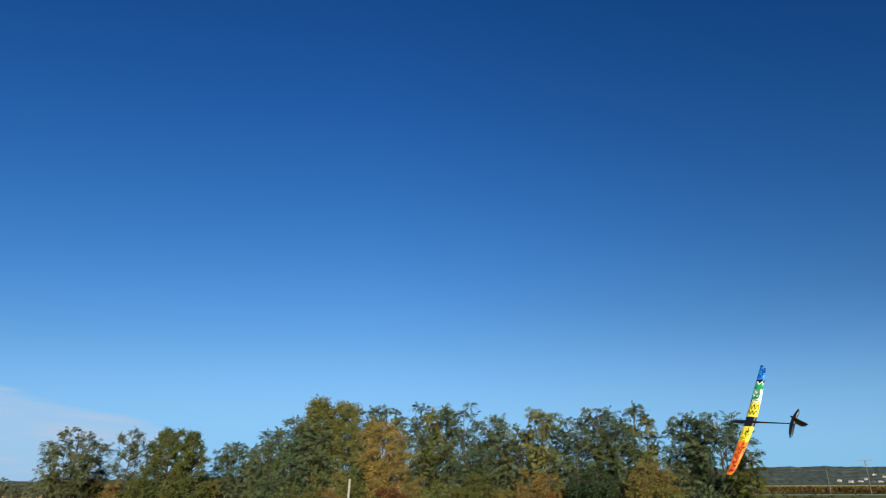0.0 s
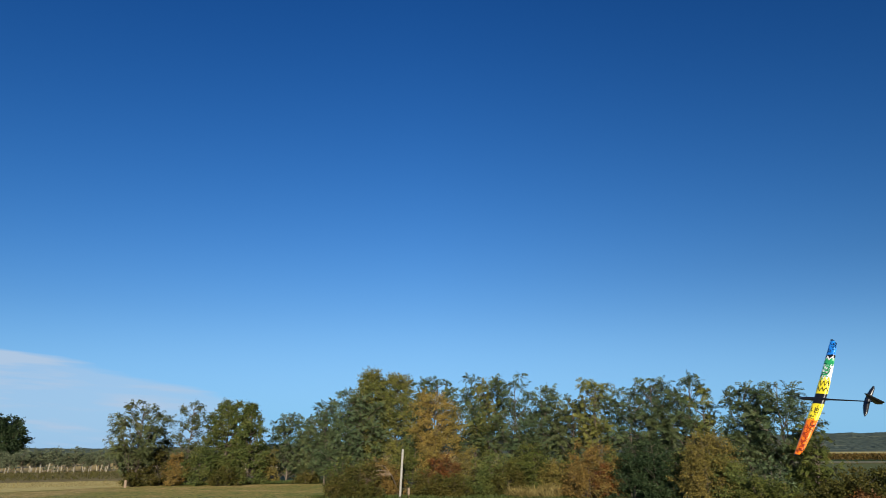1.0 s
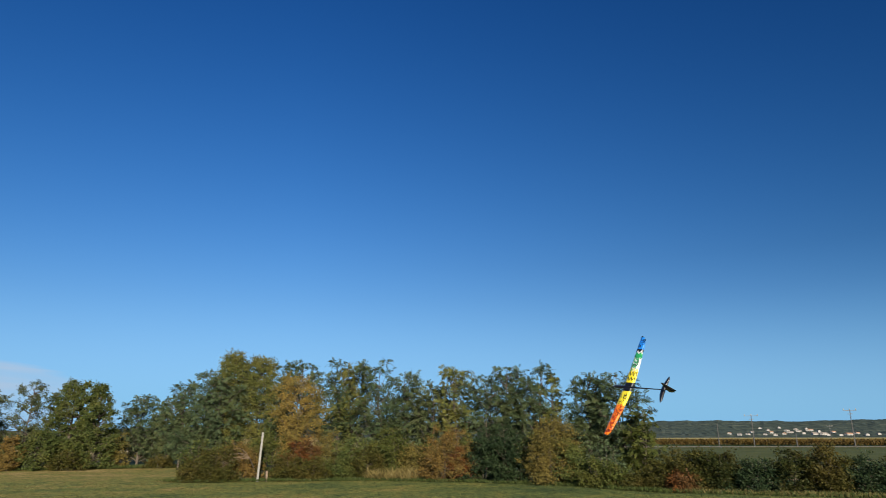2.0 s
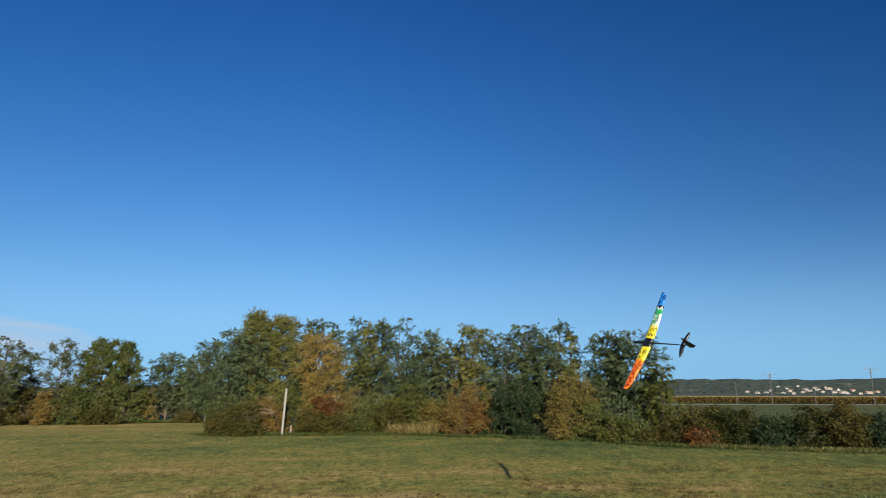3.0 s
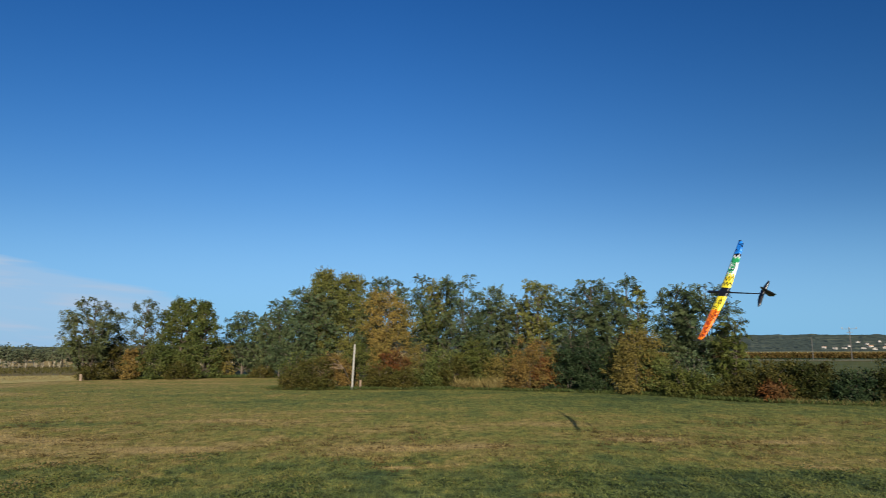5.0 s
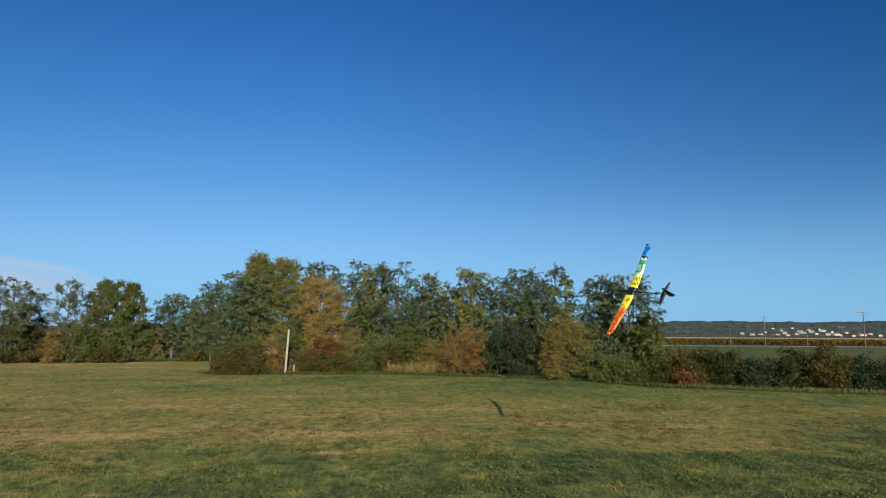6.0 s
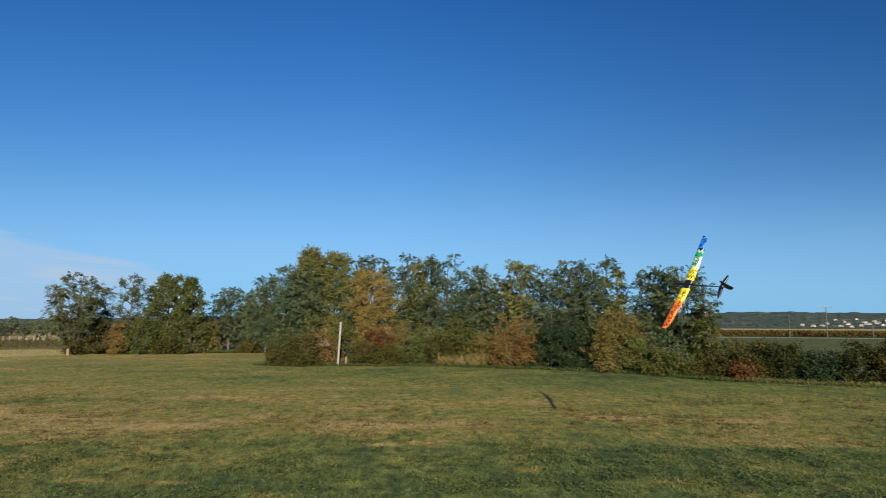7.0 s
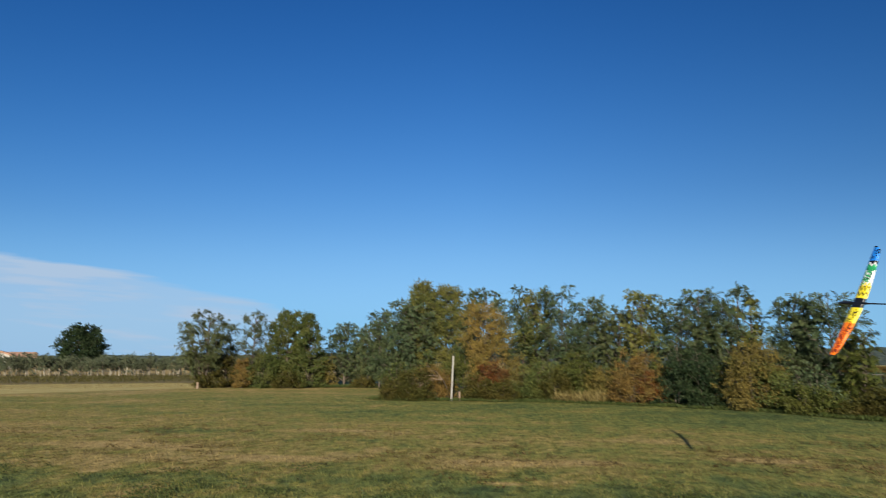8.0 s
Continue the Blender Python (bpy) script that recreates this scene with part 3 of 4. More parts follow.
def house(at, w, d, h, roof, turn, label, group="", cover=None):
    wall, top = house_meshes(w, d, h, roof, cover or TILES)
    ob = thing("house", at, label, "house", group, turn)
    part("wall", wall, ob)
    part("roof", top, ob)
    cols = max(2, int(w / 4))
    pv, pf = box(0, 0, 0, 1.1, 0.16, 1.4)
    pane = mesh("house_window", pv, pf, DARK_PANE)
    for i in range(cols):
        for z in ([1.6] if h < 4 else [1.6, 4.4]):
            w_ob = part("window", pane, ob)
            w_ob.location = ((i + 0.5) / cols * w - w / 2, -d / 2, z)
    return ob


rng = random.Random(5)
VILLAGE = [(-29.7, 1700, 7), (-30.4, 1660, 8), (-31.0, 1690, 9), (-31.3, 1780, 8), (-31.9, 1930, 18), (-32.2, 1680, 8), (-32.4, 1860, 9), (-32.6, 1760, 12), (-32.9, 1640, 9),
           (-33.2, 1960, 12), (-33.5, 1700, 9), (-33.7, 1850, 14), (-33.9, 1780, 26), (-34.3, 1890, 12), (-34.5, 1820, 36), (-34.8, 1700, 9), (-35.0, 1910, 10), (-35.2, 1840, 28), (-35.5, 1690, 14),
           (-35.8, 1790, 16), (-36.1, 1680, 22), (-36.4, 1640, 10), (-36.7, 1760, 11), (-37.2, 1630, 18), (-37.7, 1660, 22), (-38.2, 1700, 12), (-38.8, 1640, 16), (-39.5, 1680, 15)]
for az, r, w in VILLAGE:
    house(polar(az, r, hill_height(az, r) + 0.8), w * 0.85, rng.uniform(5, 8), rng.choice((2.6, 3.0, 3.8)), rng.uniform(1.2, 2.4), -az + rng.uniform(-35, 35),
          "pale plastered village house with brown tiled roof on the hillside", "village houses", rng.choice((SLATES, SLATES, TILES)))
# farmhouse beyond the orchard
house(polar(42.15, 170), 9, 5.0, 2.5, 0.9, 128, "low cream farmhouse with orange clay roof behind the orchard")
house(polar(41.3, 178), 7, 6, 2.5, 0.8, 44, "long low outbuilding with orange clay roof")


def maize():
    g = np.random.default_rng(3)
    at, axis, ln = [], [], []
    for row in range(9):
        for az in np.arange(-47, -13, 0.075):
            d = 155.5 + row * 1.1 + g.normal() * 0.15
            x, y, _ = polar(az + g.normal() * 0.02, d)
            hh = 1.38 + 0.10 * noise.noise((az * 2, row, 0))
            for _ in range(6):
                z = g.uniform(0.02, hh - 0.35)
                at.append((x + g.normal() * 0.06, y, z))
                axis.append((g.normal() * 0.45, g.normal() * 0.3, 1.0))
                ln.append(g.uniform(0.35, 0.6))
    at, axis, ln = np.array(at), unit(np.array(axis)), np.array(ln)
    v, f = leaves(g, at, axis, ln, ln * 0.35)
    tagged(new("maize", mesh("maize", v, f, CORN)), "strip of ripe golden-brown maize along the farm road", "maize", kind="stuff")


maize()


def utility_pole(az, d, h, arm, label):
    ob = thing("utility_pole", polar(az, d), label, "utility pole", "utility poles", az)
    part("shaft", mesh("shaft", *tube([(0, 0, -0.2), (0, 0, h)], [0.10, 0.065], 8), CONCRETE), ob)
    if arm:
        part("crossarm", mesh("crossarm", *box(0, 0, h - 0.12, arm, 0.09, 0.09), STEEL), ob)
        part("brace", mesh("brace", *box(0, 0, h - 0.75, arm * 0.35, 0.10, 0.10), STEEL), ob)
        pin = mesh("insulator", *tube([(0, 0, 0), (0, 0, 0.12), (0, 0, 0.28)], [0.05, 0.09, 0.05], 6), GUARD)
        for s in (-0.45, 0.0, 0.45):
            part("insulator", pin, ob).location = (s * arm, 0, h - 0.06)


utility_pole(-31.5, 148, 5.9, 2.6, "concrete power pole with a steel crossarm by the road")
utility_pole(-29.0, 150, 4.4, 0.0, "slim concrete power pole beside the maize")
utility_pole(-34.4, 146, 2.5, 0.0, "short concrete post beside the farm road")
utility_pole(-36.6, 260, 5.2, 1.6, "distant power pole beyond the maize")
utility_pole(-38.1, 147, 6.6, 2.2, "concrete power pole with crossarm by the road")

# ---- left: bank, young orchard, lone oak ----


def scrub(seed, outline_fn, count, h, leaf, mat, name, label, category, slim=0.16):
    """Low rough growth: upright and sprawling leaves over a strip of ground."""
    g = np.random.default_rng(seed)
    xy = outline_fn(g, count)
    at = np.column_stack([xy, g.uniform(0, 1, count) ** 1.5 * h * (0.55 + 0.45 * np.sin(xy[:, 0] * 1.1 + xy[:, 1] * 0.7) ** 2)])
    axis = unit(np.column_stack([g.normal(size=(count, 2)) * 0.55, np.full(count, 0.9)]))
    ln = leaf * g.uniform(0.6, 1.4, count)
    v, f = leaves(g, at, axis, ln, ln * slim)
    return tagged(new(name, mesh(name, v, f, mat)), label, category, kind="stuff")


def polar_strip(az0, az1, r0, r1):
    def fn(g, k):
        az, r = np.radians(g.uniform(az0, az1, k)), g.uniform(r0, r1, k)
        return np.column_stack([-r * np.sin(az), r * np.cos(az)])
    return fn


sheet("bank", arc(13, 75, 56, 84), 0.012, EARTH, "brown bare earth bank before the orchard", "bank")
scrub(11, polar_strip(13, 60, 58, 82), 14000, 0.13, 0.24, BUSH, "bank_scrub", "low brown weeds along the orchard bank", "weeds")


def orchard():
    g = np.random.default_rng(21)
    kinds = []
    for s in range(5):
        rs = np.random.default_rng(40 + s)
        (wv, wf), (lv, lf) = plant(rs, h=rs.uniform(1.95, 2.25), half=1.0, low=0.44, limbs=8, leaf=0.15, shoots=7, per=7, rise=0.9, twigs=0, thick=0.04, profile="dome")
        kinds.append((mesh("young_wood", wv, wf, BARK), mesh("young_leaves", lv, lf, YOUNG)))
    gv, gf = tube([(0, 0, 0), (0.01, 0, 0.38), (0, 0, 0.84)], [0.046, 0.044, 0.046], 6)
    sleeve = mesh("tree_guard", gv, gf, GUARD)
    first = {}
    for row, step in enumerate((0.27, 0.55, 0.90)):
        for i, az in enumerate(np.arange(12.5, 47, step)):
            k = int(g.integers(5))
            at = polar(az + g.normal() * 0.10, 85 + row * 5 + g.normal() * 0.5)
            m = pose(*at, g.normal() * 5.5, g.normal() * 5.5, g.uniform(0, 360))
            size = g.uniform(0.78, 1.2)
            m = m @ Matrix.Diagonal((size, size, size, 1))
            if k in first:
                ob = copy_thing(first[k], m)
            else:
                ob = thing("young_tree", (0, 0, 0), "young orchard tree with a pale trunk guard", "young tree", "young trees in the orchard")
                part("trunk", kinds[k][0], ob)
                part("crown", kinds[k][1], ob)
                part("trunk_guard", sleeve, ob, "pale plastic trunk guard")
                ob.matrix_world = pose(*at)
                first[k] = ob


orchard()
tree("oak_tree", 71, polar(37.2, 118), DEEP, "lone dark green round-crowned oak behind the orchard", group="", h=7.3, half=3.7, low=0.20, limbs=80, leaf=0.24, shoots=30, per=10, thick=0.24, rise=0.2)

# ---- trees of the second group, across the meadow corner ----
G2 = "trees at the meadow corner"
A2 = dict(shoots=30, per=11, leaf=0.092)
tree("locust_tree", 101, polar(28.5, 46.5), AIRY, "airy grey-green tree with several thin stems", group=G2, h=5.1, half=2.0, low=0.34, limbs=44, stems=2, profile="fan", feathery=True, thick=0.09, clump=0.46, **A2)
tree("locust_tree", 102, polar(26.9, 47.6), AIRY, "small grey-green tree on thin stems", group=G2, h=3.2, half=1.3, low=0.24, limbs=26, stems=3, feathery=True, thick=0.06, **A2)
tree("young_poplar", 133, polar(24.6, 46.0), AIRY, "thin half-bare tree with sparse leaves", group=G2, h=5.0, half=1.25, low=0.10, limbs=60, profile="round", clump=0.34, leaf=0.085, shoots=17, per=9, thick=0.075, bare=0.22)
tree("maple_tree", 104, polar(21.8, 46.0), MAPLE, "broad green tree with yellowing top", group=G2, h=5.15, half=1.65, low=0.04, limbs=66, profile="round", thick=0.10, clump=0.44, shoots=40, per=9, leaf=0.10)
tree("maple_tree", 105, polar(20.1, 45.4), MAPLE, "dense deep green tree beside the yellowing one", group=G2, h=4.95, half=1.7, low=0.04, limbs=66, profile="cone", thick=0.10, clump=0.42, shoots=40, per=9, leaf=0.10)
tree("locust_tree", 106, polar(17.0, 47.5), LOCUST, "round green tree with bare lower stem", group=G2, h=4.4, half=1.6, low=0.22, limbs=46, feathery=True, thick=0.09, **A2)
tree("locust_tree", 107, polar(14.8, 46.5), AIRY, "grey-green tree with a thin open crown", group=G2, h=4.2, half=1.3, low=0.22, limbs=36, feathery=True, thick=0.08, **A2)
B2 = "bushes at the meadow corner"
tree("bush", 111, polar(28.2, 46.0), BUSH, "brown-green bush under thin trees", "bush", B2, h=1.0, half=1.0, low=0.03, limbs=16, stems=4, profile="dome", leaf=0.10, shoots=24, per=9, thick=0.03)
tree("bush", 112, polar(26.6, 46.2), BUSH, "tall brown-green bush under thin trees", "bush", B2, h=2.1, half=1.0, low=0.03, limbs=20, stems=4, profile="dome", leaf=0.10, shoots=24, per=9, thick=0.03)
tree("bush", 113, polar(25.4, 45.2), RUST, "golden-brown bush at the meadow edge", "bush", B2, h=2.0, half=0.65, low=0.03, limbs=20, stems=4, profile="dome", leaf=0.10, shoots=24, per=9, thick=0.03)
tree("bush", 114, polar(23.5, 45.4), MAPLE, "tall olive-green bush filling between trees", "bush", B2, h=2.3, half=1.2, low=0.03, limbs=32, stems=4, profile="dome", leaf=0.10, shoots=24, per=9, thick=0.03)
tree("bush", 115, polar(21.2, 44.6), BUSH, "broad brown-green bush under the maples", "bush", B2, h=1.1, half=1.3, low=0.03, limbs=26, stems=4, profile="dome", leaf=0.10, shoots=24, per=9, thick=0.03)
tree("bush", 116, polar(18.6, 46.0), OCHRE, "ochre bush with thin upright stems", "bush", B2, h=2.2, half=0.7, low=0.10, limbs=18, stems=3, profile="dome", leaf=0.10, shoots=24, per=9, thick=0.03)
tree("bush", 117, polar(15.3, 45.0), BUSH, "brownish bush at the meadow edge", "bush", B2, h=0.75, half=0.9, low=0.03, limbs=16, stems=4, profile="dome", leaf=0.10, shoots=24, per=9, thick=0.03)

# ---- the near thicket: trees behind ----
G1 = "trees of the thicket"
R = dict(leaf=0.074, shoots=33, per=12)
TREES = [
    # name, az, distance, height, half width, low, limbs, profile, material, label
    ("locust_tree", 14.0, 43.0, 4.8, 1.4, 0.16, 36, "round", LOCUST, "dark green locust tree at the end of the thicket"),
    ("locust_tree", 12.6, 35.6, 4.9, 1.3, 0.16, 44, "round", LOCUST, "dark green feathery locust tree"),
    ("poplar_tree", 10.2, 35.5, 5.75, 1.35, 0.22, 96, "dome", LOCUST_GOLD, "tall green tree with a yellow-tinged top"),
    ("locust_tree", 11.2, 34.4, 4.5, 1.2, 0.22, 36, "round", LOCUST, "dark green locust tree before the tall ones"),
    ("poplar_tree", 8.2, 36.0, 5.6, 1.4, 0.22, 90, "dome", LOCUST_GOLD, "tall green tree with yellowing sprays"),
    ("locust_tree", 6.3, 36.0, 5.3, 1.2, 0.30, 34, "round", LOCUST, "dark green locust tree behind the golden one"),
    ("locust_tree", 4.6, 36.0, 5.45, 1.3, 0.34, 36, "round", LOCUST, "dark green locust tree behind the golden one"),
    ("golden_tree", 5.0, 32.4, 4.45, 1.15, 0.20, 38, "fan", GOLD, "slender tree in golden autumn leaf"),
    ("locust_tree", 2.0, 35.0, 5.6, 1.4, 0.34, 40, "fan", LOCUST, "feathery dark green locust tree"),
    ("locust_tree", 0.3, 34.5, 5.2, 1.1, 0.36, 30, "fan", LOCUST_GOLD, "feathery locust tree turning yellow"),
    ("locust_tree", -1.9, 33.5, 5.2, 1.45, 0.30, 44, "fan", LOCUST, "broad dark green locust tree"),
    ("locust_tree", -4.4, 32.8, 4.75, 1.3, 0.28, 40, "round", LOCUST, "dense dark green locust tree"),
    ("locust_tree", -6.6, 31.8, 4.1, 1.0, 0.26, 30, "fan", AIRY, "low thin locust tree"),
    ("locust_tree", -8.6, 31.0, 4.75, 1.1, 0.30, 40, "fan", LOCUST_GOLD, "open-crowned locust tree turning yellow"),
    ("locust_tree", -11.0, 30.3, 4.7, 1.25, 0.34, 32, "fan", LOCUST, "feathery dark green locust tree"),
    ("locust_tree", -12.9, 30.0, 4.62, 1.2, 0.34, 34, "fan", LOCUST, "feathery dark green locust tree"),
    ("locust_tree", -14.9, 29.4, 4.65, 1.15, 0.34, 36, "fan", LOCUST, "tall feathery locust tree"),
    ("locust_tree", -16.6, 29.0, 4.35, 0.5, 0.42, 14, "fan", LOCUST_GOLD, "thin locust tree with yellow tips"),
    ("locust_tree", -19.7, 28.4, 4.1, 0.85, 0.32, 30, "fan", LOCUST, "open feathery locust tree"),
    ("locust_tree", -22.0, 28.0, 4.1, 1.15, 0.28, 34, "fan", LOCUST, "spreading feathery locust tree at the thicket's end"),
    ("locust_tree", -23.7, 27.2, 2.75, 0.85, 0.28, 28, "round", LIME, "small olive-green tree on thin stems at the thicket's end"),
]
for k, (nm, az, d, h, half, low, limbs, prof, mat, label) in enumerate(TREES):
    tree(nm, 200 + k, polar(az, d), mat, label, group=G1, h=h * 1.04 + 0.08, half=half, low=low, limbs=limbs if k < 12 else int(limbs * 0.9), stems=1 + k % 3 if nm == "locust_tree" else 1, profile=prof, thick=0.065, feathery=nm == "locust_tree", **(R | dict(leaf=0.066, shoots=42) if nm == "golden_tree" else R))

# ---- the near thicket: undergrowth along the meadow ----
B1 = "bushes of the thicket"
S = dict(leaf=0.072, shoots=29, per=10, thick=0.022, twigs=1)
BUSHES = [
    # az, distance, height, half width, limbs, material, label
    (12.9, 34.6, 1.2, 0.8, 18, BUSH, "brown-green bush at the end of the thicket"),
    (12.2, 33.5, 1.9, 1.2, 18, MAPLE, "tall dark green bush inside the thicket"),
    (12.3, 30.6, 0.95, 1.0, 26, BUSH, "low brown-green bush sloping to the grass"),
    (10.7, 30.8, 1.55, 1.25, 34, BUSH, "rounded brown-green bush beside the white post"),
    (9.0, 31.5, 1.75, 1.0, 30, RUST, "twiggy bush with pinkish-brown leaves"),
    (9.5, 33.6, 2.2, 1.4, 20, MAPLE, "tall dark green bush inside the thicket"),
    (7.0, 31.8, 2.2, 0.95, 30, LIME, "loose green bush with bare twigs"),
    (5.1, 30.6, 1.05, 1.0, 28, BUSH, "low brown bush at the grass edge"),
    (4.3, 31.3, 1.75, 0.95, 28, RED, "dark red bush in autumn leaf"),
    (3.3, 30.3, 1.0, 0.95, 26, BUSH, "low brown bush at the grass edge"),
    (2.4, 32.6, 2.4, 1.0, 26, OCHRE, "ochre-green bush inside the thicket"),
    (1.1, 30.5, 1.9, 0.90, 36, MAPLE, "dense leaf-green bush at the meadow edge"),
    (-0.7, 30.4, 1.45, 0.95, 26, BUSH, "brown-green bush with bare twigs"),
    (-0.4, 32.4, 2.2, 1.2, 20, MAPLE, "tall dark green bush inside the thicket"),
    (-1.9, 32.2, 2.1, 1.1, 26, MAPLE, "tall dark green bush inside the thicket"),
    (-5.8, 31.4, 2.0, 1.0, 22, MAPLE, "tall dark green bush inside the thicket"),
    (-3.2, 31.4, 2.3, 1.2, 48, LIME, "tall green bush on many thin stems"),
    (-4.9, 30.6, 1.6, 0.8, 24, OCHRE, "ochre-green bush inside the thicket"),
    (-7.6, 29.0, 2.2, 1.2, 44, RUST, "rust-brown bush in autumn leaf"),
    (-8.7, 29.0, 1.5, 0.7, 24, RED, "reddish-brown bush in autumn leaf"),
    (-10.9, 28.6, 2.2, 1.0, 36, DEEP, "dense deep green bush at the meadow edge"),
    (-12.9, 28.0, 2.4, 0.95, 36, DEEP, "dense deep green bush at the meadow edge"),
    (-9.9, 30.0, 2.2, 1.2, 20, MAPLE, "tall dark green bush inside the thicket"),
    (-16.5, 27.0, 2.6, 1.1, 50, OCHRE, "tall ochre-brown bush in autumn leaf"),
    (-14.2, 28.8, 2.2, 1.2, 20, MAPLE, "tall dark green bush inside the thicket"),
    (-18.2, 27.0, 1.7, 0.8, 28, MAPLE, "olive-green bush at the meadow edge"),
    (-18.0, 28.6, 2.2, 1.2, 20, MAPLE, "tall dark green bush inside the thicket"),
    (-20.1, 26.0, 1.05, 0.7, 22, LIME, "low yellow-green bush at the meadow edge"),
    (-21.3, 25.8, 0.95, 0.6, 22, LIME, "low yellow-green bush at the meadow edge"),
    (-21.0, 27.2, 1.8, 1.0, 16, LOCUST, "tall dark green bush inside the thicket"),
]
for k, (az, d, h, half, limbs, mat, label) in enumerate(BUSHES):
    tree("bush", 300 + k, polar(az, d), mat, label, "bush", B1, h=h, half=half, low=0.03, limbs=limbs, stems=4, profile="dome", **(S | dict(leaf=0.062, shoots=34) if mat in (RUST, OCHRE, RED) else S | dict(shoots=14, leaf=0.09) if "inside" in label else S))

# ---- bramble hedge beyond the thicket ----
H1 = "brambles of the hedge"
HEDGE = [(10.1, 23.5, 0.55, BUSH), (10.8, 23.1, 1.0, BUSH), (11.5, 22.6, 1.2, BUSH), (11.05, 22.0, 0.7, RED), (12.3, 21.9, 1.25, BRAMBLE), (13.2, 21.3, 1.3, DEEP), (14.2, 20.8, 1.4, BRAMBLE), (15.3, 20.5, 1.4, BUSH),
         (16.4, 20.1, 1.3, DEEP), (17.6, 19.6, 1.4, BRAMBLE), (18.8, 19.2, 1.4, BUSH), (20.0, 18.8, 1.4, BRAMBLE), (21.4, 18.3, 1.4, DEEP), (23.0, 17.8, 1.4, BRAMBLE)]
for k, (x, y, h, mat) in enumerate(HEDGE):
    label = {id(RED): "low bramble bush with dark red leaves", id(DEEP): "dark green bramble bush in the hedge"}.get(id(mat), "dark brownish-green bramble bush")
    tree("bramble", 400 + k, (x, y, 0), mat, label, "bramble", H1, h=h * (0.85 + 0.3 * ((k * 7) % 5) / 4), half=0.45 if mat is RED else 0.95, low=0.02, limbs=20 if mat is RED else 36, stems=4, profile="dome", **S)

# ---- stakes ----


def stake(name, at, h, w, lean, mat, label):
    ob = new(name)
    ob.matrix_world = pose(*at, 0, lean, 20)
    tagged(ob, label, "post")
    bm = bmesh.new()
    bmesh.ops.create_cube(bm, size=1.0)
    bmesh.ops.scale(bm, vec=(w, w, h + 0.25), verts=bm.verts)
    bmesh.ops.translate(bm, vec=(0, 0, (h - 0.25) / 2), verts=bm.verts)
    bmesh.ops.bevel(bm, geom=bm.edges[:], offset=w * 0.12, segments=2, affect="EDGES")
    me = bpy.data.meshes.new("post")
    bm.to_mesh(me)
    bm.free()
    me.materials.append(mat)
    part("shaft", me, ob)
    return ob


def dead_branch(at, seed, label):
    g = np.random.default_rng(seed)
    ob = thing("dead_branch", at, label, "branch")
    base = np.array([0.55, 0, 0.95])
    for k in range(6):
        end = np.array([-0.75 + 0.12 * k, g.normal() * 0.1 - 0.2, 0.42 + 0.17 * k])
        q = np.linspace(0, 1, 6)[:, None]
        path = base + (end - base) * q + [0, 0, 1] * np.sin(q * np.pi) * g.uniform(0.05, 0.2) + g.normal(size=(6, 3)) * 0.015
        part("limb", mesh("limb", *tube(path, 0.012 * (1 - 0.8 * q[:, 0]), 5), TIMBER, smooth=True), ob)
    path = np.array([(0.75, 0.9, 0.0), (0.70, 0.5, 0.5), (0.55, 0, 0.97)])
    part("stem", mesh("stem", *tube(path, [0.035, 0.03, 0.022], 6), BARK, smooth=True), ob)


dead_branch(polar(9.6, 30.55), 61, "pale dead branch leaning out of the bush")
stake("marker_post", polar(7.83, 30.0), 2.0, 0.082, 2.9, WHITEWASH, "tall weathered white timber post in the grass")
stake("short_post", polar(7.1, 30.0), 0.42, 0.08, -2, TIMBER, "short brown timber post beside the white one")
stake("short_post", polar(28.75, 44.6), 0.40, 0.14, 0, TIMBER, "short pale timber post at the stubble strip")

# ---- grass ----


def line_strip(points, spread):
    pts = np.array(points, float)
    seg = np.linalg.norm(np.diff(pts, axis=0), axis=1)
    cum = np.concatenate([[0], np.cumsum(seg)])

    def fn(g, k):
        s = g.uniform(0, cum[-1], k)
        x, y = np.interp(s, cum, pts[:, 0]), np.interp(s, cum, pts[:, 1])
        return np.column_stack([x + g.normal(size=k) * spread * 0.4, y + g.normal(size=k) * spread])
    return fn


EDGE = [(-8.0, 30.2), (-6.7, 29.8), (-4.0, 29.9), (1.2, 29.6), (5.0, 27.9), (8.0, 25.4), (9.3, 23.6), (10.2, 22.2), (13.2, 20.2), (17.0, 18.6), (23.0, 16.5)]
scrub(31, line_strip(EDGE, 0.35), 24000, 0.05, 0.115, RANK, "rank_grass", "uncut green grass along the foot of the thicket", "grass")
scrub(32, line_strip([(0.6, 29.9), (2.6, 29.4)], 0.28), 1500, 0.26, 0.40, STRAW, "dry_grass", "tuft of tall straw-coloured grass at the thicket", "grass", 0.05)
scrub(33, line_strip([(8.6, 25.3), (10.0, 23.6), (11.2, 22.2)], 0.25), 1800, 0.12, 0.25, STRAW, "dry_grass", "tufts of straw-coloured grass below the hedge", "grass", 0.05)
scrub(35, line_strip([(10.4, 21.9), (13.2, 20.0), (17.0, 18.3), (23.0, 16.3)], 0.22), 3400, 0.06, 0.15, STRAW, "dry_grass", "thin straw-coloured grass along the foot of the hedge", "grass", 0.05)
scrub(36, polar_strip(26.5, 60, 46.5, 56), 9000, 0.03, 0.11, STRAW, "stubble", "short pale straw stubble standing in the strip", "stubble", 0.12)
scrub(34, line_strip([(-20, 42), (-18, 42.4), (-12, 44.5), (-8, 44)], 0.5), 16000, 0.09, 0.16, RANK, "rank_grass", "uncut grass along the foot of the far trees", "grass")


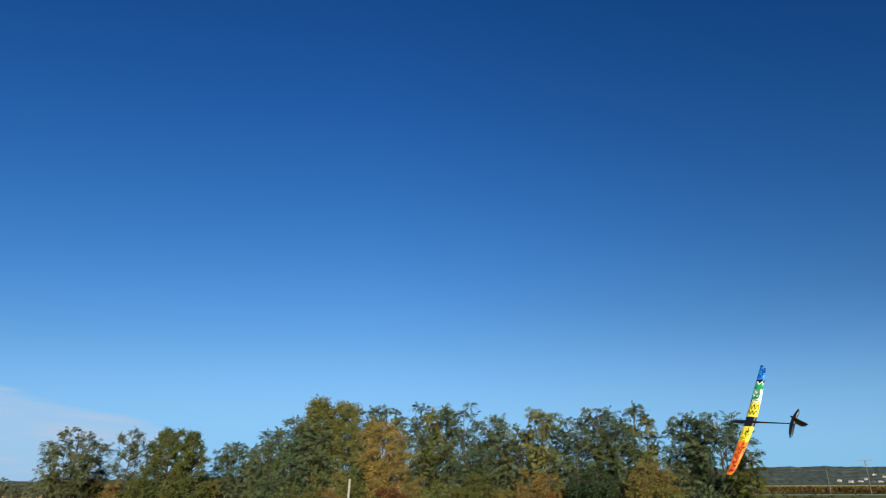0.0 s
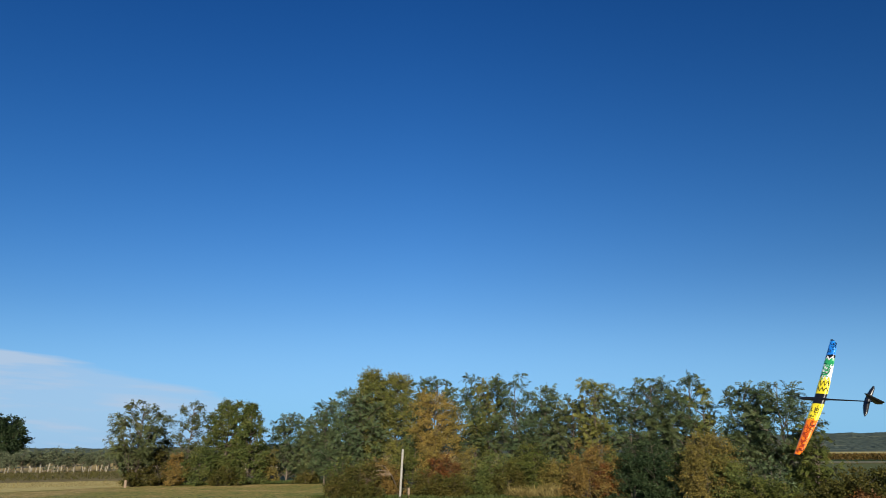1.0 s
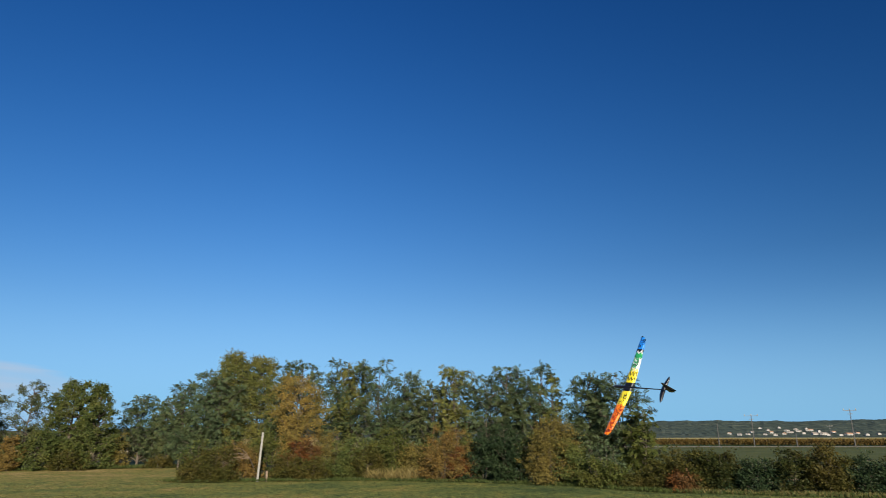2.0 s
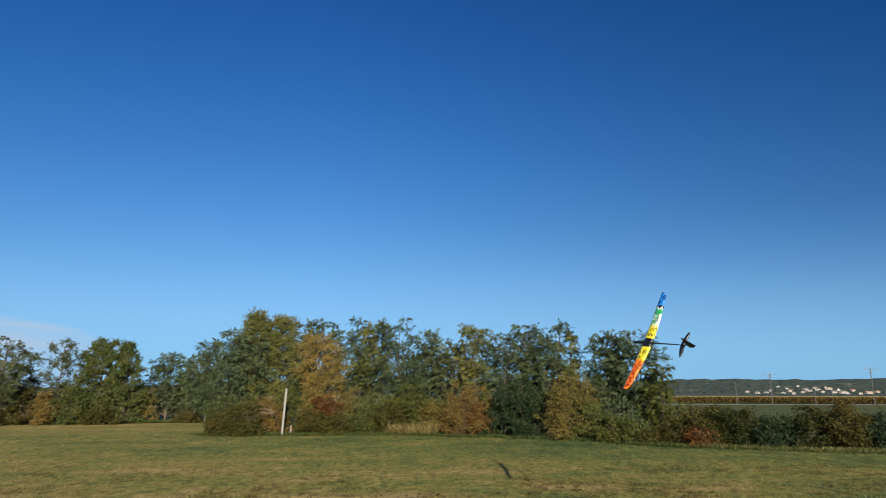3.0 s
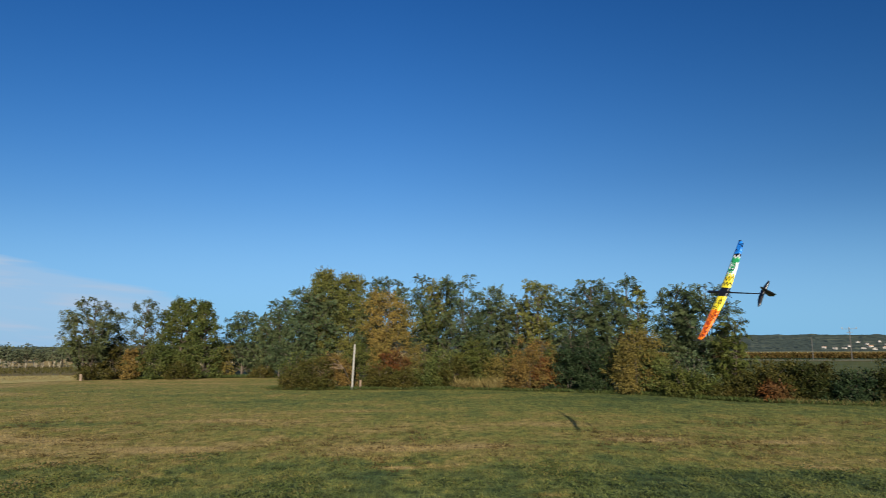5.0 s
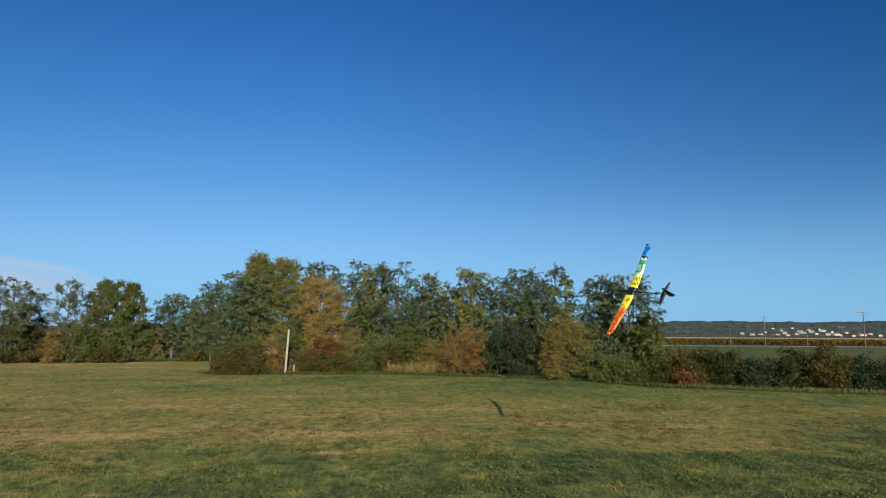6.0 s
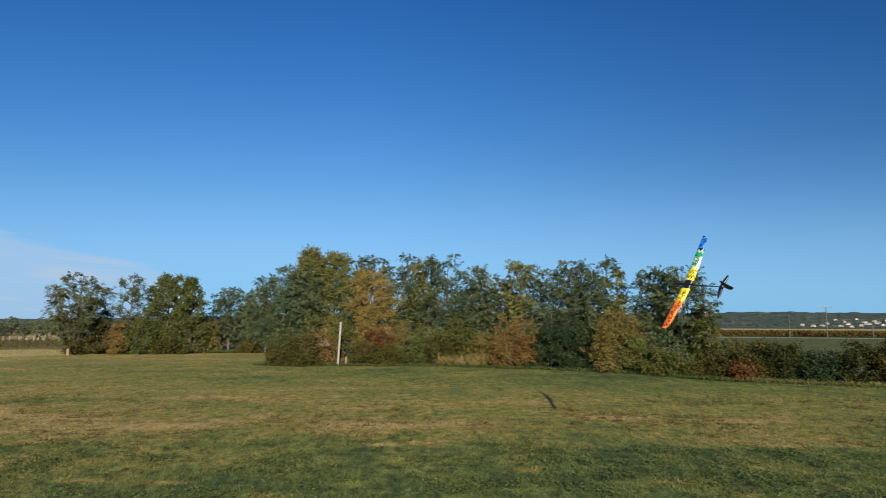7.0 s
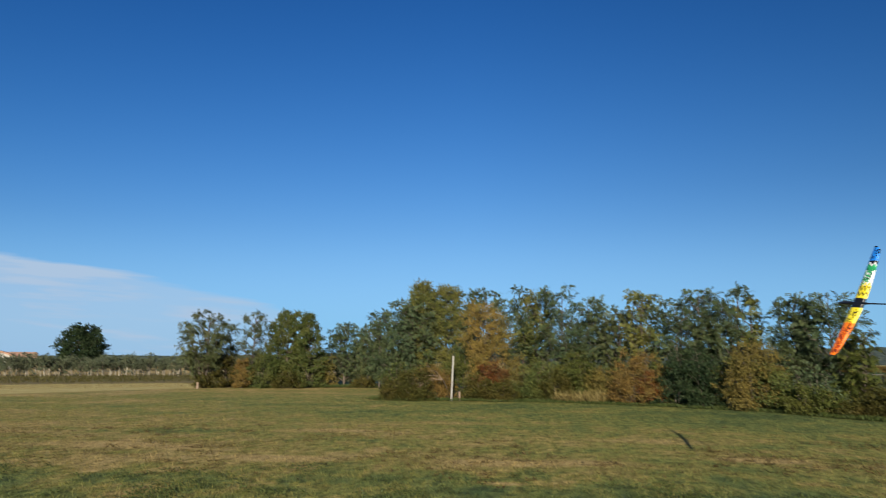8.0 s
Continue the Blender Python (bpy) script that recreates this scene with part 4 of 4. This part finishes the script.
def meadow_grass():
    """Mown blades where the meadow lies near, thinning out with the distance."""
    g = np.random.default_rng(9)
    at = []
    for y0 in range(6, 30, 2):
        half = 0.95 * (y0 + 2) + 2
        k = int(2 * 2 * half * 2500 * math.exp(-(y0 - 6) / 5.4))
        xy = np.column_stack([g.uniform(-half, half, k), y0 + g.uniform(0, 2.0, k) + g.normal(size=k) * 0.5])
        wx, wy = xy[:, 0] + 0.3 * np.sin(xy[:, 1] * 5.1), xy[:, 1] + 0.3 * np.sin(xy[:, 0] * 4.3)
        clump = np.sin(wx * 7.3 + np.sin(wy * 1.7) * 2) * np.sin(wy * 8.9 + np.sin(wx * 1.3) * 2)
        at.append(xy[g.uniform(-1.2, 0.9, k) < clump])
    xy = np.concatenate(at)
    k = len(xy)
    lift = np.array([0.035 * noise.noise((x * 0.35, y * 0.35, 0)) * min(1, max(0, (36 - math.hypot(x, y)) / 8)) for x, y in xy])
    root = np.column_stack([xy, lift - 0.012])
    axis = unit(np.column_stack([g.normal(size=(k, 2)) * 0.8, np.full(k, 0.7)]))
    far = 1 + np.clip((xy[:, 1] - 12) / 14, 0, 2.2)
    ln = (g.gamma(6, 0.0062, k) + 0.010) * (0.75 + 0.25 * far)
    side = unit(np.cross(axis, g.normal(size=(k, 3)))) * (0.0055 + 0.004 * g.uniform(size=(k, 1))) * far[:, None]
    v = np.stack([root - side, root + side, root + axis * ln[:, None]], 1).reshape(-1, 3)
    tagged(new("meadow_grass", mesh("meadow_grass", v, np.arange(3 * k).reshape(k, 3), BLADE)), "short mown grass, green mixed with dry straw", "grass", kind="stuff")


meadow_grass()


def clover():
    """Low broad-leaved growth in the lusher part of the meadow."""
    g = np.random.default_rng(19)
    k = 80000
    xy = np.column_stack([g.uniform(-11, 11, k), g.uniform(6.0, 10.8, k)])
    thick = np.array([noise.noise((x * 0.9, y * 1.5, 4)) + 0.7 * noise.noise((x * 3.1, y * 4.0, 9)) for x, y in xy])
    xy = xy[thick - 0.45 * np.maximum(0, xy[:, 1] - 9.2) + g.normal(size=k) * 0.16 > 0.20]
    k = len(xy)
    lift = np.array([0.035 * noise.noise((x * 0.35, y * 0.35, 0)) for x, y in xy])
    at = np.column_stack([xy, lift + g.uniform(0.005, 0.045, k)])
    axis = unit(np.column_stack([g.normal(size=(k, 2)), g.uniform(0.1, 0.7, k)]))
    ln = g.uniform(0.022, 0.055, k)
    v, f = leaves(g, at, axis, ln, ln * 0.42)
    tagged(new("clover", mesh("clover", v, f, CLOVER)), "low green clover leaves among the mown grass", "clover", kind="stuff")


clover()


def dry_weeds():
    """Small withered weeds and stalks left standing in the driest part of the meadow."""
    g = np.random.default_rng(29)
    k = 5200
    spot = np.column_stack([g.uniform(-15, 15, k), g.uniform(9.2, 19.0, k)])
    worn = np.array([noise.noise((x * 0.35, y * 0.55, 14)) + 0.8 * noise.noise((x * 1.3, y * 2.0, 19)) for x, y in spot])
    spot = spot[worn - 0.10 * np.abs(spot[:, 1] - 12.0) + g.normal(size=k) * 0.12 > -0.02]
    blades = 9
    xy = np.repeat(spot, blades, axis=0)
    k = len(xy)
    xy = xy + g.normal(size=(k, 2)) * [0.06, 0.03]
    at = np.column_stack([xy, np.full(k, 0.0)])
    axis = unit(np.column_stack([g.normal(size=(k, 2)) * 1.0, g.uniform(0.15, 0.9, k)]))
    ln = g.uniform(0.04, 0.11, k)
    v, f = leaves(g, at, axis, ln, ln * 0.16)
    tagged(new("dry_weeds", mesh("dry_weeds", v, f, WITHERED)), "small withered brown weeds in the dry belt of the meadow", "weeds", kind="stuff")


dry_weeds()

# ---- the model glider in the air ----


def wing_half(side, bands, under):
    """One half of the wing, outwards along side * y; bands: (share of the half span, material number)."""
    half, cuts = 0.75, sorted({0.0, 1.0, *[q for q, _ in bands], *[q for q, _ in under], *np.linspace(0, 1, 13)})
    prof = [(0.0, 0.0), (0.08, 0.045), (0.3, 0.075), (0.65, 0.05), (1.0, 0.004), (0.65, -0.002), (0.3, -0.012), (0.08, -0.015)]
    v, f, idx = [], [], []
    for s in cuts:
        chord = 0.165 * (1 - 0.42 * s ** 1.8) if s < 0.86 else 0.165 * (1 - 0.42 * s ** 1.8) * math.sqrt(max(0.06, 1 - ((s - 0.86) / 0.145) ** 2))
        lead = 0.055 - 0.045 * s ** 2.2
        z = 0.07 * s ** 1.7
        for a, h in prof:
            v.append((lead - a * chord, side * half * s, z + h * chord * 1.1))
    k = len(prof)
    for i in range(len(cuts) - 1):
        midp = (cuts[i] + cuts[i + 1]) / 2
        up = next(m for q, m in bands if midp < q + 1e-6)
        dn = next(m for q, m in under if midp < q + 1e-6)
        for j in range(k):
            a, b = i * k + j, i * k + (j + 1) % k
            f.append((a, b, b + k, a + k) if side > 0 else (a, a + k, b + k, b))
            idx.append(up if j < 4 else dn)
    f.append(tuple(range((len(cuts) - 1) * k, len(cuts) * k)))
    idx.append(0)
    return mesh("wing_half", v, f, [CARBON, ORANGE, YELLOW, GREEN, WHITE, BLUE], idx, True)


def on_skin(side, x, s):
    """A place on the upper skin, x metres behind the leading edge at the share s of the half span."""
    chord = 0.165 * (1 - 0.42 * s ** 1.8)
    a = min(0.97, max(0.03, x / chord))
    rise = float(np.interp(a, [0, 0.08, 0.3, 0.65, 1.0], [0, 0.045, 0.075, 0.05, 0.004])) * chord * 1.1
    return (0.055 - 0.045 * s ** 2.2 - a * chord, side * 0.75 * s, 0.07 * s ** 1.7 + rise + 0.0015)


def wing_marks(side, arcs, zigzags):
    """Bold outlines of the wing's artwork, as thin film on the upper skin: curled strokes and zigzag bands."""
    g = random.Random(8 + side)
    v, f, idx = [], [], []

    def ribbon(pairs, m):
        b = len(v)
        for one, two in pairs:
            v.extend((on_skin(side, *one), on_skin(side, *two)))
        for i in range(len(pairs) - 1):
            f.append((b + 2 * i, b + 2 * i + 1, b + 2 * i + 3, b + 2 * i + 2))
            idx.append(m)

    for s0, s1, count, m in arcs:
        for i in range(count):
            s = s0 + (s1 - s0) * (i + g.uniform(0.2, 0.8)) / count
            chord = 0.165 * (1 - 0.42 * s ** 1.8)
            rad, wd = g.uniform(0.016, 0.030), g.uniform(0.003, 0.0055)
            x = g.uniform(0.06 * chord + rad, 0.94 * chord - rad)
            ang, sweep = g.uniform(0, 2 * math.pi), g.uniform(2.4, 5.4)
            ways = [(math.cos(ang + sweep * k / 8), math.sin(ang + sweep * k / 8)) for k in range(9)]
            ribbon([((x + (rad - wd) * c, s + (rad - wd) * q / 0.75), (x + (rad + wd) * c, s + (rad + wd) * q / 0.75)) for c, q in ways], m)
    for s0, tall, wide, teeth, m in zigzags:
        chord = 0.165 * (1 - 0.42 * s0 ** 1.8)
        steps = [(chord * (0.04 + 0.92 * k / (2 * teeth)), s0 + tall * (k % 2)) for k in range(2 * teeth + 1)]
        ribbon([((x, s - wide / 2), (x, s + wide / 2)) for x, s in steps], m)
    return mesh("artwork", v, f, [CARBON, WHITE, GREEN, YELLOW, ORANGE, RED_FILM], idx)


def glider():
    at, fwd, rgt, up = (3.724, 8.227, 2.420), (-0.404, 0.907, 0.117), (0.464, 0.093, 0.881), (-0.788, -0.410, 0.458)
    ob = thing("model_glider", (0, 0, 0), "black model glider with rainbow-coloured wing flying over the meadow", "model glider")
    m = Matrix.Identity(4)
    for i in range(3):
        m[i][0], m[i][1], m[i][2], m[i][3] = fwd[i], -rgt[i], up[i], at[i]
    ob.matrix_world = m
    white = [(0.30, 0), (0.46, 4), (0.62, 0), (0.78, 4), (1.0, 0)]
    left = part("wing", wing_half(1, [(0.085, 0), (0.37, 2), (0.965, 1), (1.0, 0)], white), ob, "yellow and orange wing half, black and white below")
    right = part("wing", wing_half(-1, [(0.085, 0), (0.30, 2), (0.58, 4), (0.68, 3), (0.74, 0), (0.975, 5), (1.0, 0)], white), ob, "yellow, white, green and blue wing half, black and white below")
    part("artwork", wing_marks(1, [(0.12, 0.35, 9, 0), (0.40, 0.93, 26, 5), (0.42, 0.93, 9, 0)], [(0.355, 0.05, 0.04, 3, 4)]), left, "dark strokes on the film")["kind"] = "stuff"
    part("artwork", wing_marks(-1, [(0.33, 0.57, 16, 2), (0.36, 0.60, 6, 0), (0.76, 0.95, 8, 0)], [(0.13, 0.06, 0.03, 3, 0), (0.22, 0.08, 0.03, 3, 0), (0.285, 0.07, 0.05, 3, 3), (0.56, 0.06, 0.05, 3, 2), (0.655, 0.05, 0.03, 2, 1)]), right, "strokes of colour on the film")["kind"] = "stuff"
    part("fuselage", mesh("pod", *tube([(0.27, 0, -0.012), (0.255, 0, -0.010), (0.20, 0, -0.006), (0.08, 0, -0.004), (-0.06, 0, -0.002), (-0.16, 0, 0)], [0.003, 0.012, 0.020, 0.022, 0.017, 0.010], 10), CARBON, smooth=True), ob)
    part("tail_boom", mesh("boom", *tube([(-0.15, 0, 0), (-0.45, 0, 0.002), (-0.77, 0, 0.004)], [0.010, 0.007, 0.0045], 8), CARBON, smooth=True), ob)
    v, f = [], []
    for s in np.linspace(-1, 1, 13):
        c = 0.074 * math.sqrt(max(0.05, 1 - (abs(s) ** 2.4) * 0.95))
        v += [(-0.585 - 0.05 * abs(s) ** 2, 0.18 * s, 0.012), (-0.585 - 0.05 * abs(s) ** 2 - c * 0.4, 0.18 * s, 0.016), (-0.585 - 0.05 * abs(s) ** 2 - c, 0.18 * s, 0.012), (-0.585 - 0.05 * abs(s) ** 2 - c * 0.4, 0.18 * s, 0.008)]
    for i in range(12):
        for j in range(4):
            a, b = i * 4 + j, i * 4 + (j + 1) % 4
            f.append((a, a + 4, b + 4, b))
    part("tailplane", mesh("tailplane", v, f, CARBON, smooth=True), ob)
    v, f = [], []
    for s in np.linspace(-0.35, 1, 10):
        c = 0.15 * (1 - 0.75 * max(0, s)) if s > -0.1 else 0.13 * (1 + s)
        x0 = -0.665 - 0.045 * max(0, s)
        for a, y in ((0, 0), (0.35, 0.004), (1, 0), (0.35, -0.004)):
            v.append((x0 - a * c, y, 0.17 * s + 0.01))
    for i in range(9):
        for j in range(4):
            a, b = i * 4 + j, i * 4 + (j + 1) % 4
            f.append((a, a + 4, b + 4, b))
    part("fin", mesh("fin", v, f, CARBON, smooth=True), ob)


glider()
